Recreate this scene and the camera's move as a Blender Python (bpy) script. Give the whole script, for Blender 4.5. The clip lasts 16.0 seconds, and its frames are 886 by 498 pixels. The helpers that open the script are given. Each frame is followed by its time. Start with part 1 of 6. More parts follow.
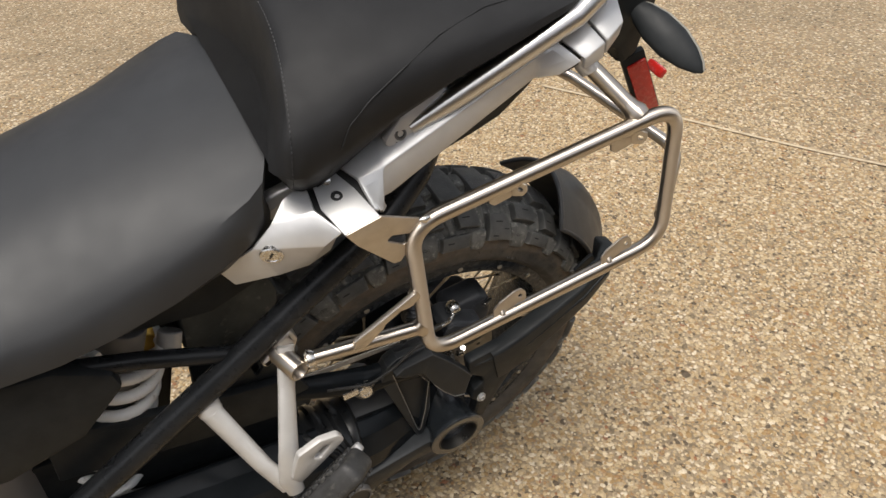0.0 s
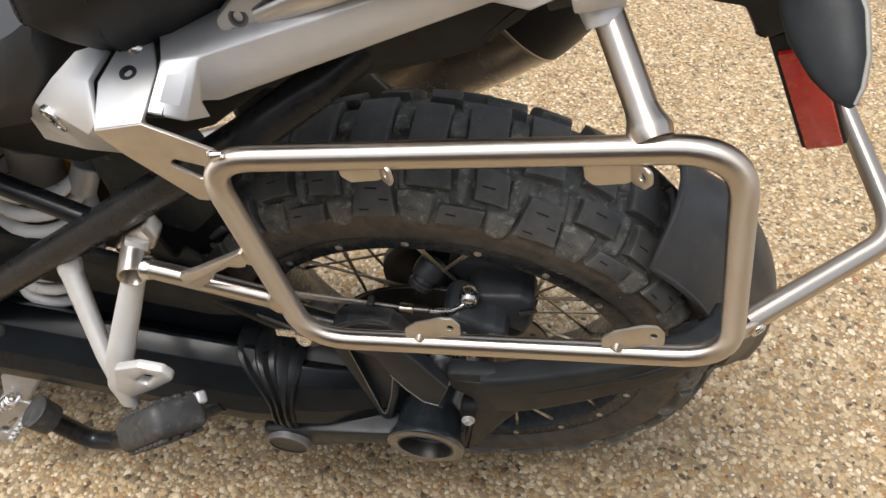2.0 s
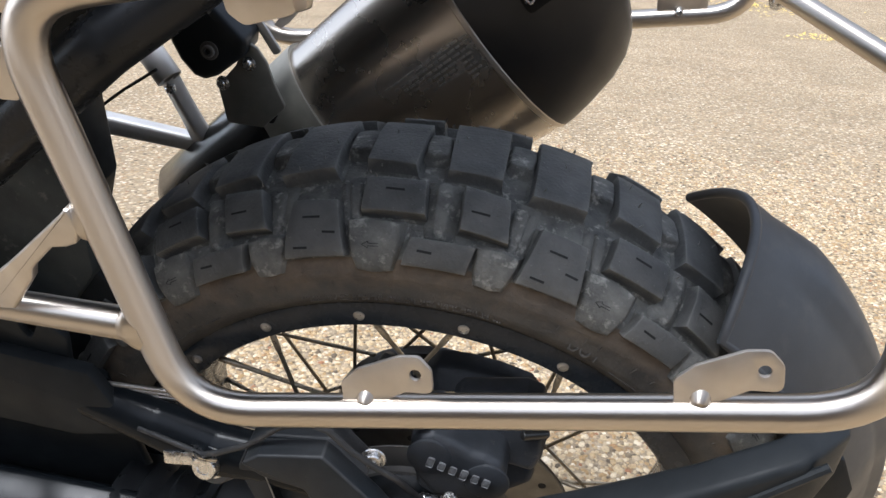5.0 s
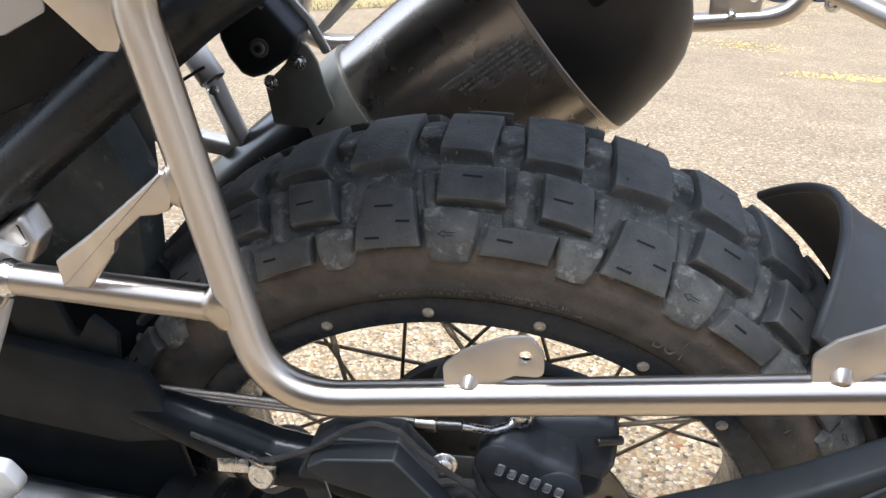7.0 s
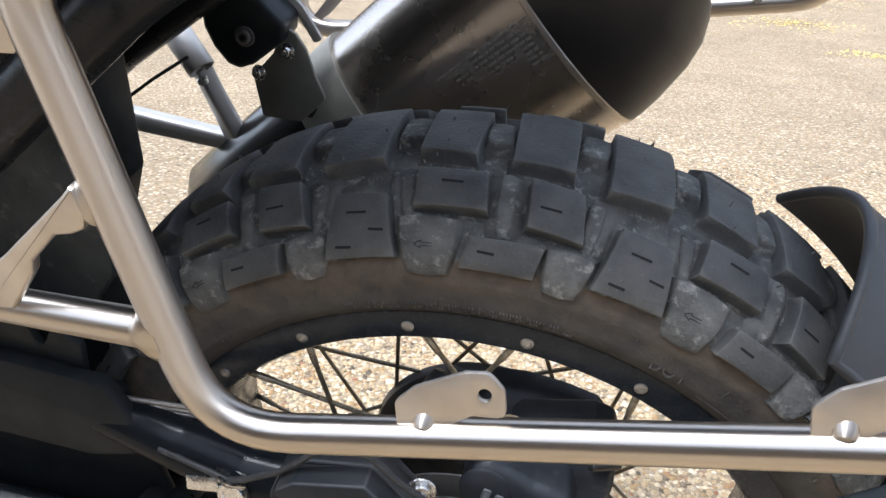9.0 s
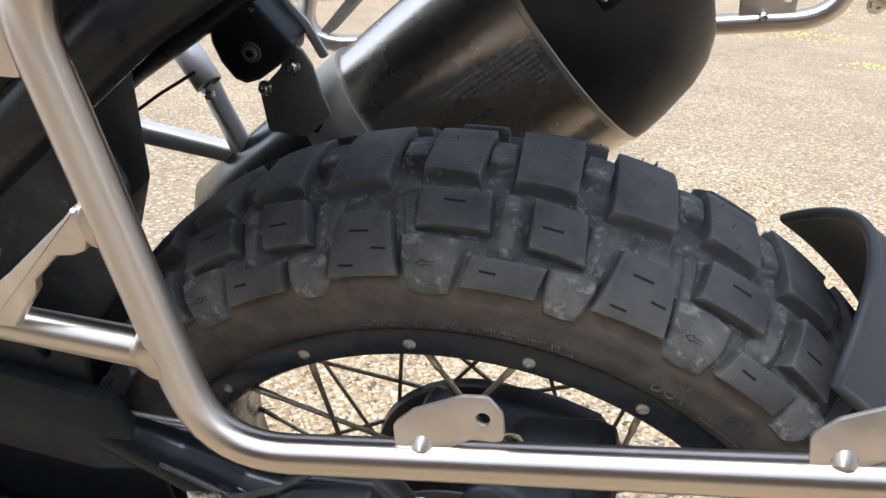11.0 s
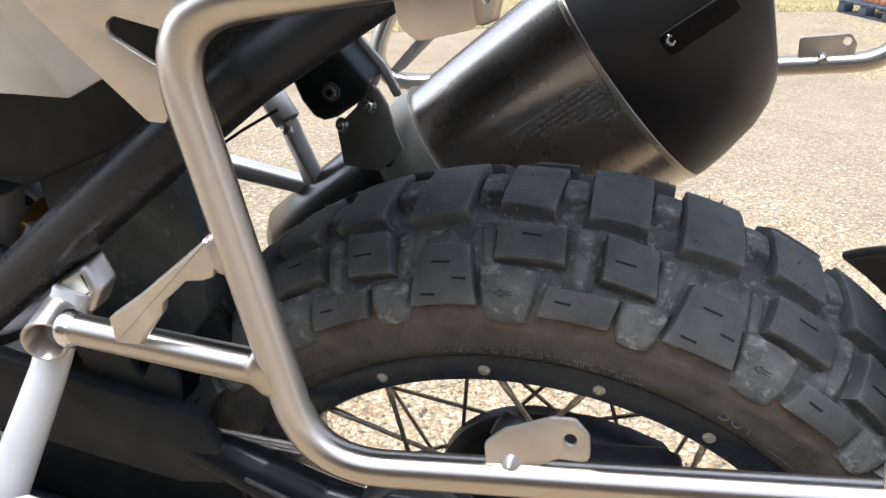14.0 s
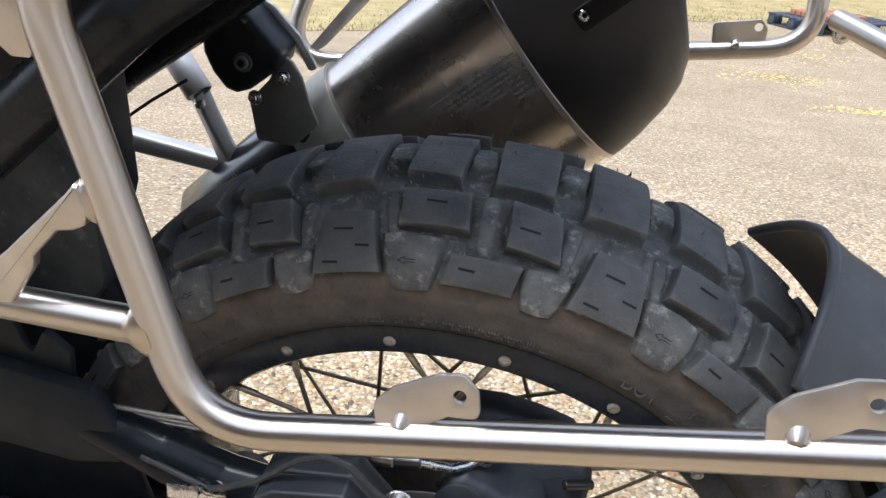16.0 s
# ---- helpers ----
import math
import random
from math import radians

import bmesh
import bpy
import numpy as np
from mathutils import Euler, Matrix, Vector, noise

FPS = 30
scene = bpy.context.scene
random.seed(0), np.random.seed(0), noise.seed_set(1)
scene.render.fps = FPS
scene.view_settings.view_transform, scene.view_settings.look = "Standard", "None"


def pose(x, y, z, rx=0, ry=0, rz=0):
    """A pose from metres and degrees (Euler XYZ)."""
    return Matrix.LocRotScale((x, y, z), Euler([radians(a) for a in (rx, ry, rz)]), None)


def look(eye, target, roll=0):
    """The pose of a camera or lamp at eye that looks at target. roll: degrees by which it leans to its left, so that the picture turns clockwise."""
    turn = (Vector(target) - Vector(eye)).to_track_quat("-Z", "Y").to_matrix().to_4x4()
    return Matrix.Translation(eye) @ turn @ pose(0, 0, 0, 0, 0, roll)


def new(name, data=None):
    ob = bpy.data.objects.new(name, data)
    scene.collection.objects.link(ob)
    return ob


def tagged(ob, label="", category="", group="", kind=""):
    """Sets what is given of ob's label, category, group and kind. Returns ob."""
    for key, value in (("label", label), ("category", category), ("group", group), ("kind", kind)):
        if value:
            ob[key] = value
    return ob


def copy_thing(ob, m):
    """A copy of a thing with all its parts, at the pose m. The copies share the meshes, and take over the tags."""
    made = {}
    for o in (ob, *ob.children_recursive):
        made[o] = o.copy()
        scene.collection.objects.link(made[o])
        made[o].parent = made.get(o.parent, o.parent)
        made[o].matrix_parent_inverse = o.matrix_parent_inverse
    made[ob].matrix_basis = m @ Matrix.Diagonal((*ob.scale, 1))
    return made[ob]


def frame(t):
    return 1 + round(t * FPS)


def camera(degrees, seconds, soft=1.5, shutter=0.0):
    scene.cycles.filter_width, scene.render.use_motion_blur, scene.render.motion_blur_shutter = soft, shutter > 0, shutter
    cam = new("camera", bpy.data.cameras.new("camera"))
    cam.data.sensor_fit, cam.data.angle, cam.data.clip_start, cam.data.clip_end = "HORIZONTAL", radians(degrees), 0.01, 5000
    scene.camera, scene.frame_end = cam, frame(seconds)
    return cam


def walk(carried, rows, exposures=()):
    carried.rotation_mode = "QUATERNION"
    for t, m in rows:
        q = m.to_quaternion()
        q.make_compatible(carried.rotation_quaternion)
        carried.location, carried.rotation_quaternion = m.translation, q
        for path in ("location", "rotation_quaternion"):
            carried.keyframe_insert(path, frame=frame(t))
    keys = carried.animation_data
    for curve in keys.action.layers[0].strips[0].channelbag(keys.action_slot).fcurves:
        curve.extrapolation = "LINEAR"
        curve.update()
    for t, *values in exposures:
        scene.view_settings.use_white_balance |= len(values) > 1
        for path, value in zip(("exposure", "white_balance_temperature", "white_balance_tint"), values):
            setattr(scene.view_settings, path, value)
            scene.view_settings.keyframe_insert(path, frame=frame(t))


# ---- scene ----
cam = camera(57.44, 16.0)
# seconds, x, y, z, and the three turns in degrees
ROWS = [
    (0, -0.4072, -0.8296, 1.2321, 51.84, -1.05, -29.29),
    (0.5, -0.2472, -0.8590, 1.2269, 50.31, 0.55, -18.07),
    (1, -0.1440, -0.7679, 1.1906, 47.51, 0.34, -11.28),
    (1.5, -0.0347, -0.6638, 1.1505, 45.44, 0.65, -4.63),
    (2, 0.0968, -0.6339, 1.0997, 43.21, 0.14, 9.44),
    (2.5, 0.1328, -0.6078, 1.0332, 42.56, 0.70, 13.40),
    (3, 0.1209, -0.6008, 0.9640, 46.05, -0.15, 14.69),
    (3.5, 0.1231, -0.5719, 0.9236, 49.33, -0.11, 13.76),
    (4, 0.1251, -0.5413, 0.8958, 50.53, -1.45, 11.30),
    (4.2, 0.1173, -0.5357, 0.8781, 53.41, -1.20, 10.96),
    (6.3, 0.0677, -0.5877, 0.7997, 65.13, -1.05, 8.88),
    (6.5, 0.0552, -0.5770, 0.7985, 65.22, -1.23, 8.88),
    (7, 0.0434, -0.5530, 0.7867, 64.93, -1.61, 9.05),
    (7.5, 0.0305, -0.5201, 0.7944, 64.55, -1.82, 9.06),
    (8, 0.0636, -0.5297, 0.7833, 64.03, -1.78, 8.96),
    (8.5, 0.0674, -0.5264, 0.7889, 63.87, -1.99, 9.52),
    (9, 0.0706, -0.5034, 0.7860, 63.44, -0.87, 11.81),
    (9.2, 0.0668, -0.4941, 0.7816, 63.09, -1.03, 11.71),
    (11.3, 0.0737, -0.5050, 0.7922, 64.22, -1.04, 12.56),
    (11.5, 0.0734, -0.5096, 0.7915, 64.29, -1.15, 12.49),
    (12, 0.0758, -0.5154, 0.7937, 64.44, -1.04, 12.65),
    (12.5, 0.0688, -0.5198, 0.7976, 65.44, -1.07, 12.82),
    (13, 0.0640, -0.5297, 0.8067, 65.43, -0.80, 13.71),
    (13.5, 0.0543, -0.5287, 0.8009, 65.98, -0.45, 15.25),
    (14, 0.0568, -0.5305, 0.8040, 66.09, -0.67, 15.40),
    (14.5, 0.0573, -0.5352, 0.8036, 66.08, -1.34, 15.57),
    (15, 0.0595, -0.5412, 0.7998, 66.26, -2.38, 15.70),
    (15.5, 0.0766, -0.5431, 0.7905, 66.17, -2.10, 15.02),
    (16, 0.0780, -0.5249, 0.7819, 66.37, -2.83, 11.77),
]
walk(cam, [(t, pose(x, y, z, rx, ry, rz)) for t, x, y, z, rx, ry, rz in ROWS],
     exposures=[(0.0, 0.58, 6750, 10), (1.0, 0.80, 6500, 10), (1.5, 0.76, 6500, 10), (2.5, 1.15, 6450, 10), (3.0, 1.20, 6250, 10), (3.5, 1.10, 5980, 10), (4.0, 1.08, 5900, 10), (6.5, 1.48, 5600, 10), (9.0, 1.46, 5600, 10), (11.5, 1.42, 5600, 10), (14.5, 1.53, 5600, 10), (16.0, 1.36, 5560, 10)])

# ---- world and light ----
SUN_EL, SUN_AZ = radians(70), radians(228)
world = bpy.data.worlds.new("sky")
scene.world = world
world.use_nodes = True
wn = world.node_tree
sky = wn.nodes.new("ShaderNodeTexSky")
sky.sky_type, sky.sun_disc = "NISHITA", False
sky.sun_elevation, sky.sun_rotation = SUN_EL, SUN_AZ
sky.air_density, sky.dust_density, sky.ozone_density = 1.0, 3.0, 1.0
pale = wn.nodes.new("ShaderNodeHueSaturation")
pale.inputs["Saturation"].default_value = 0.36
wn.links.new(sky.outputs[0], pale.inputs["Color"])
wn.links.new(pale.outputs[0], wn.nodes["Background"].inputs[0])
wn.nodes["Background"].inputs[1].default_value = 0.15
sun = new("sun", bpy.data.lights.new("sun", "SUN"))
sun.data.energy, sun.data.angle, sun.data.color = 1.9, radians(26), (1.0, 0.96, 0.91)
sun.matrix_world = look((0, 0, 0), (-math.sin(SUN_AZ) * math.cos(SUN_EL), -math.cos(SUN_AZ) * math.cos(SUN_EL), -math.sin(SUN_EL)))

# ---- helpers of this scene ----
AXLE_HEIGHT, SIDE_LEAN = 0.3158, 8.825


def ground_z(y):
    """Height of the paved ground: level under the machine, then a fall towards the street."""
    def soft(v, w):
        return v if v > 40 * w else w * math.log1p(math.exp(v / w))
    return -0.11 * soft(y - 0.6, 0.15) + 0.11 * soft(y - 7.5, 0.6)


def part(name, bm, material, parent, label="", smooth=True):
    """One mesh object from a bmesh, under parent."""
    me = bpy.data.meshes.new(name)
    bmesh.ops.recalc_face_normals(bm, faces=bm.faces)
    bm.to_mesh(me)
    bm.free()
    for m in (material if isinstance(material, (list, tuple)) else [material]):
        me.materials.append(m)
    if smooth:
        me.shade_smooth()
        me.set_sharp_from_angle(angle=radians(38))
    ob = new(name, me)
    if parent is not None:
        ob.parent = parent
    if label:
        ob["label"] = label
    return ob


def piece(name, me, parent, m=None):
    ob = new(name, me)
    ob.parent = parent
    if m is not None:
        ob.matrix_basis = m
    return ob


def V(*a):
    return Vector(a)


def rounded(points, radius, steps=6, closed=False):
    """A polyline with its corners turned into arcs."""
    pts = [Vector(p) for p in points]
    n, out = len(pts), []
    for i, p in enumerate(pts):
        if not closed and i in (0, n - 1):
            out.append(p)
            continue
        r = radius[i] if isinstance(radius, (list, tuple)) else radius
        a, b = pts[i - 1] - p, pts[(i + 1) % n] - p
        la, lb = a.length, b.length
        a, b = a / la, b / lb
        half = a.angle(b) / 2
        if r <= 0 or half > 1.54:
            out.append(p)
            continue
        d = min(r / math.tan(half), 0.48 * la, 0.48 * lb)
        p0, p1 = p + a * d, p + b * d
        for k in range(steps + 1):
            t = k / steps
            out.append(p0.lerp(p, t).lerp(p.lerp(p1, t), t))
    return out


def sweep(bm, pts, radius, seg=14, closed=False, squash=None, up=None, cap=True):
    """A tube along pts; radius may be a list; squash: (across, along up) factors."""
    pts = [Vector(p) for p in pts]
    n = len(pts)
    rings = []
    prev = None
    uv = bm.loops.layers.uv.get("along") or bm.loops.layers.uv.new("along")
    far = [0.0]
    for a, b in zip(pts, pts[1:] + pts[:1]):
        far.append(far[-1] + (b - a).length)
    for i, p in enumerate(pts):
        if closed:
            t = (pts[(i + 1) % n] - pts[i - 1]).normalized()
        else:
            t = (pts[min(i + 1, n - 1)] - pts[max(i - 1, 0)]).normalized()
        if up is not None:
            u = Vector(up)
            u = (u - t * u.dot(t)).normalized()
        elif prev is None:
            u = t.orthogonal().normalized()
        else:
            u = (prev - t * prev.dot(t)).normalized()
        prev = u
        w = t.cross(u)
        r = radius[i] if isinstance(radius, (list, tuple)) else radius
        sx, sy = squash if squash else (1, 1)
        rings.append([bm.verts.new(p + (w * math.cos(a) * sx + u * math.sin(a) * sy) * r)
                      for a in (2 * math.pi * k / seg for k in range(seg))])
    for i in range(n if closed else n - 1):
        a, b = rings[i], rings[(i + 1) % n]
        shift = 0
        if closed and i == n - 1:
            shift = min(range(seg), key=lambda s: (a[0].co - b[s].co).length)
        for k in range(seg):
            f = bm.faces.new((a[k], a[(k + 1) % seg], b[(k + 1 + shift) % seg], b[(k + shift) % seg]))
            for lp, (du, dv) in zip(f.loops, ((0, 0), (0, 1), (1, 1), (1, 0))):
                lp[uv].uv = (far[i + du], (k + dv) * 0.003)
    if cap and not closed:
        bm.faces.new(rings[0][::-1])
        bm.faces.new(rings[-1])
    return bm


def tube(points, radius, bend=0.0, seg=14, steps=7, closed=False, **kw):
    pts = rounded(points, bend, steps, closed) if bend else [Vector(p) for p in points]
    if isinstance(radius, (list, tuple)) and len(pts) != len(points):
        def along(ps):
            return np.concatenate([[0], np.cumsum([(b - a).length for a, b in zip(ps, ps[1:])])])
        a, b = along([Vector(p) for p in points]), along(pts)
        radius = [float(np.interp(v * a[-1] / b[-1], a, radius)) for v in b]
    return sweep(bmesh.new(), pts, radius, seg, closed, **kw)


def rod(p0, p1, r0, r1=None, seg=20, bm=None):
    """A capped round rod or cone with a small chamfer at both ends."""
    bm = bm or bmesh.new()
    r1 = r0 if r1 is None else r1
    p0, p1 = Vector(p0), Vector(p1)
    d = p1 - p0
    c = min(0.0012, 0.2 * min(r0, r1), 0.3 * d.length)
    k = c / d.length
    return sweep(bm, [p0, p0 + d * k, p1 - d * k, p1], [r0 - c, r0, r1, r1 - c], seg)


def spin(profile, seg=64, axis="y", centre=(0, 0, 0), closed=False, bm=None, flip=1):
    """A turned body: profile of (radius, along the axis), about an axis through centre."""
    bm = bm or bmesh.new()
    c = Vector(centre)

    def at(r, h, a):
        s, k = math.sin(a) * r, math.cos(a) * r
        return c + {"y": V(s, h, k), "z": V(k, s, h), "x": V(h, s, k)}[axis]
    rings = [[bm.verts.new(at(r, h, 2 * math.pi * i / seg)) for i in range(seg)] for r, h in profile]
    for j in range(len(rings) if closed else len(rings) - 1):
        a, b = rings[j], rings[(j + 1) % len(rings)]
        for i in range(seg):
            bm.faces.new((a[i], a[(i + 1) % seg], b[(i + 1) % seg], b[i]))
    if not closed:
        for ring, (r, h) in ((rings[0], profile[0]), (rings[-1], profile[-1])):
            bm.faces.new(ring)
    return bm


def slab(outline, frame_m, thick, bevel=0.0, holes=(), seg=2, bm=None):
    """A plate: outline of (u, v) in the plane of frame_m (u along x, v along y), thick along its z, edges rounded."""
    out = bmesh.new()
    if holes:
        loops = [outline] + list(holes)
        edges = []
        for lp in loops:
            vs = [out.verts.new((u, v, 0)) for u, v in lp]
            edges += [out.edges.new((vs[i], vs[(i + 1) % len(vs)])) for i in range(len(vs))]
        res = bmesh.ops.triangle_fill(out, use_beauty=True, use_dissolve=False, edges=edges)
        faces = [f for f in res["geom"] if isinstance(f, bmesh.types.BMFace)]
    else:
        faces = [out.faces.new([out.verts.new((u, v, 0)) for u, v in outline])]
    res = bmesh.ops.extrude_face_region(out, geom=faces)
    up = [v for v in res["geom"] if isinstance(v, bmesh.types.BMVert)]
    bmesh.ops.translate(out, verts=up, vec=(0, 0, thick))
    bmesh.ops.recalc_face_normals(out, faces=out.faces)
    if bevel:
        es = [e for e in out.edges if len(e.link_faces) == 2 and e.calc_face_angle(0) > 0.6]
        bmesh.ops.bevel(out, geom=es, offset=bevel, segments=seg, affect="EDGES", profile=0.5)
    out.transform(frame_m)
    if bm is None:
        return out
    me = bpy.data.meshes.new("tmp")
    out.to_mesh(me)
    out.free()
    bm.from_mesh(me)
    bpy.data.meshes.remove(me)
    return bm


def side_plane(y):
    """A plane upright along the machine at depth y: u to the rear, v up, thickness towards the far side."""
    return Matrix(((1, 0, 0, 0), (0, 0, 1, y), (0, 1, 0, 0), (0, 0, 0, 1)))


def lean_plane(y, z0=0.0, s=0.0, x0=0.0, sx=0.0):
    """As side_plane, at depth y where z is z0 and x is x0, sloping away by s per metre up and sx per metre back."""
    return Matrix(((1, 0, 0, 0), (sx, s, 1, y - s * z0 - sx * x0), (0, 1, 0, 0), (0, 0, 0, 1)))


def plane_of(origin, u, v):
    """The plane through origin with u and v as its axes (v made square to u)."""
    u = Vector(u).normalized()
    v = Vector(v)
    v = (v - u * v.dot(u)).normalized()
    w = u.cross(v)
    o = Vector(origin)
    return Matrix(((u.x, v.x, w.x, o.x), (u.y, v.y, w.y, o.y), (u.z, v.z, w.z, o.z), (0, 0, 0, 1)))


def circle2(u, v, r, n=14):
    return [(u + r * math.cos(2 * math.pi * k / n), v + r * math.sin(2 * math.pi * k / n)) for k in range(n)]


def round2(pts, r, steps=5):
    return [(p.x, p.y) for p in rounded([(u, v, 0) for u, v in pts], r, steps, closed=True)]


def block(size, m, bevel=0.002, seg=2, bm=None):
    """A box of size centred on m, edges rounded."""
    a, b, c = (s / 2 for s in size)
    return slab([(-a, -b), (a, -b), (a, b), (-a, b)], m @ Matrix.Translation((0, 0, -c)), 2 * c, bevel, seg=seg, bm=bm)


def loft(sections, bm=None, cap=True):
    """A skin over closed sections with the same number of points."""
    bm = bm or bmesh.new()
    rings = [[bm.verts.new(p) for p in s] for s in sections]
    n = len(rings[0])
    uv = bm.loops.layers.uv.get("along") or bm.loops.layers.uv.new("along")
    h = 0.0
    for a, b in zip(rings, rings[1:]):
        h2 = h + max(1e-5, sum(((p.co - q.co).length for p, q in zip(a, b)), 0.0) / n)
        for i in range(n):
            f = bm.faces.new((a[i], a[(i + 1) % n], b[(i + 1) % n], b[i]))
            for lp, c in zip(f.loops, ((h, i), (h, i + 1), (h2, i + 1), (h2, i))):
                lp[uv].uv = (c[0], c[1] * 0.003)
        h = h2
    if cap:
        bm.faces.new(rings[0][::-1])
        bm.faces.new(rings[-1])
    return bm


def turned(bm, p, d, profile, seg=20, cap=True):
    """A turned body about the line from p along d: profile of (along, radius)."""
    d = Vector(d).normalized()
    u = d.orthogonal().normalized()
    w = d.cross(u)
    p = Vector(p)
    return loft([[p + d * h + (u * math.cos(a) + w * math.sin(a)) * r for a in (2 * math.pi * k / seg for k in range(seg))] for h, r in profile], bm, cap)


def folded(polys, thick, bevel=0.0012, seg=2):
    """A folded sheet from polygons that share corners, thickened inwards, with softened edges."""
    bm = bmesh.new()
    at = {}
    for poly in polys:
        bm.faces.new([at.setdefault(p, bm.verts.new(p)) if p not in at else at[p] for p in poly])
    bmesh.ops.recalc_face_normals(bm, faces=bm.faces)
    bm.normal_update()
    flip = -1 if sum(f.normal.y * f.calc_area() - 0.5 * f.normal.z * f.calc_area() for f in bm.faces) > 0 else 1
    top = list(bm.faces)
    rim = [e for e in bm.edges if e.is_boundary]
    under = {v: bm.verts.new(v.co - v.normal * thick * flip) for v in list(bm.verts)}
    for f in top:
        bm.faces.new([under[v] for v in reversed(f.verts)])
    for e in rim:
        a, b = e.verts
        bm.faces.new((a, b, under[b], under[a]))
    bmesh.ops.recalc_face_normals(bm, faces=bm.faces)
    sharp = [e for e in bm.edges if len(e.link_faces) == 2 and e.calc_face_angle() > radians(8)]
    bmesh.ops.bevel(bm, geom=sharp, offset=bevel, segments=seg, profile=0.5, affect="EDGES", clamp_overlap=True)
    return bm


def hexbolt(at, direction, r=0.006, h=0.006, washer=True, bm=None):
    """A bolt head with its washer and a socket in it, pointing along direction."""
    bm = bm or bmesh.new()
    d = Vector(direction).normalized()
    p = Vector(at)
    if washer:
        rod(p, p + d * 0.0018, r * 1.5, seg=20, bm=bm)
    turned(bm, p, d, [(0, r), (h * 0.85, r), (h, r * 0.86), (h, r * 0.5), (h * 0.5, r * 0.46)], 14)
    return bm


# ---- materials ----
def shader(name):
    m = bpy.data.materials.new(name)
    m.use_nodes = True
    return m, m.node_tree, m.node_tree.nodes["Principled BSDF"]


def noise_tex(nt, scale, detail=4.0, rough=0.55, coords="Object", stretch=None):
    tc = nt.nodes.new("ShaderNodeTexCoord")
    src = tc.outputs[coords]
    if stretch:
        mp = nt.nodes.new("ShaderNodeMapping")
        mp.inputs["Scale"].default_value = stretch
        nt.links.new(src, mp.inputs[0])
        src = mp.outputs[0]
    n = nt.nodes.new("ShaderNodeTexNoise")
    n.inputs["Scale"].default_value, n.inputs["Detail"].default_value, n.inputs["Roughness"].default_value = scale, detail, rough
    nt.links.new(src, n.inputs["Vector"])
    return n.outputs["Fac"]


def ramp(nt, fac, stops, interp="LINEAR"):
    r = nt.nodes.new("ShaderNodeValToRGB")
    r.color_ramp.interpolation = interp
    while len(r.color_ramp.elements) < len(stops):
        r.color_ramp.elements.new(0.5)
    for e, (pos, col) in zip(r.color_ramp.elements, stops):
        e.position = pos
        e.color = (*col, 1) if len(col) == 3 else col
    nt.links.new(fac, r.inputs[0])
    return r.outputs[0]


def grey(v):
    return (v, v, v)


def bump(nt, bsdf, fac, strength, distance):
    b = nt.nodes.new("ShaderNodeBump")
    b.inputs["Strength"].default_value, b.inputs["Distance"].default_value = strength, distance
    nt.links.new(fac, b.inputs["Height"])
    last = bsdf.inputs["Normal"].links
    if last:
        nt.links.new(last[0].from_socket, b.inputs["Normal"])
    nt.links.new(b.outputs[0], bsdf.inputs["Normal"])


def finish(name, low, high, rough, metal=0.0, scale=40.0, grain=400.0, grain_depth=0.0002, grain_strength=0.25, coat=0.0, stretch=None, spec=0.5, spots=None, edge=None):
    """A surface between two colours, with roughness between two values, fine grain, and spots of (colour, scale, from, to)."""
    m, nt, b = shader(name)
    fac = noise_tex(nt, scale, 5, stretch=stretch)
    col = ramp(nt, fac, [(0.3, low), (0.7, high)])
    if spots:
        sc, s_scale, s0, s1 = spots
        f2 = noise_tex(nt, s_scale, 6, 0.65)
        k = ramp(nt, f2, [(s0, grey(0)), (s1, grey(1))])
        mix = nt.nodes.new("ShaderNodeMix")
        mix.data_type = "RGBA"
        nt.links.new(k, mix.inputs[0])
        nt.links.new(col, mix.inputs[6])
        mix.inputs[7].default_value = (*sc, 1)
        col = mix.outputs[2]
    nt.links.new(col, b.inputs["Base Color"])
    nt.links.new(ramp(nt, noise_tex(nt, scale * 1.7, 4, stretch=stretch), [(0.3, grey(rough[0])), (0.7, grey(rough[1]))]), b.inputs["Roughness"])
    b.inputs["Metallic"].default_value = metal
    b.inputs["Coat Weight"].default_value = coat
    b.inputs["Coat Roughness"].default_value = 0.12
    b.inputs["Specular IOR Level"].default_value = spec
    if edge:
        g = nt.nodes.new("ShaderNodeNewGeometry")
        k = ramp(nt, g.outputs["Pointiness"], [(0.53, grey(0)), (0.60, grey(1))])
        mx = nt.nodes.new("ShaderNodeMix")
        mx.data_type = "RGBA"
        nt.links.new(k, mx.inputs[0])
        nt.links.new(col, mx.inputs[6])
        mx.inputs[7].default_value = (*edge, 1)
        nt.links.new(mx.outputs[2], b.inputs["Base Color"])
    if grain:
        bump(nt, b, noise_tex(nt, grain, 3, stretch=stretch), grain_strength, grain_depth)
    return m


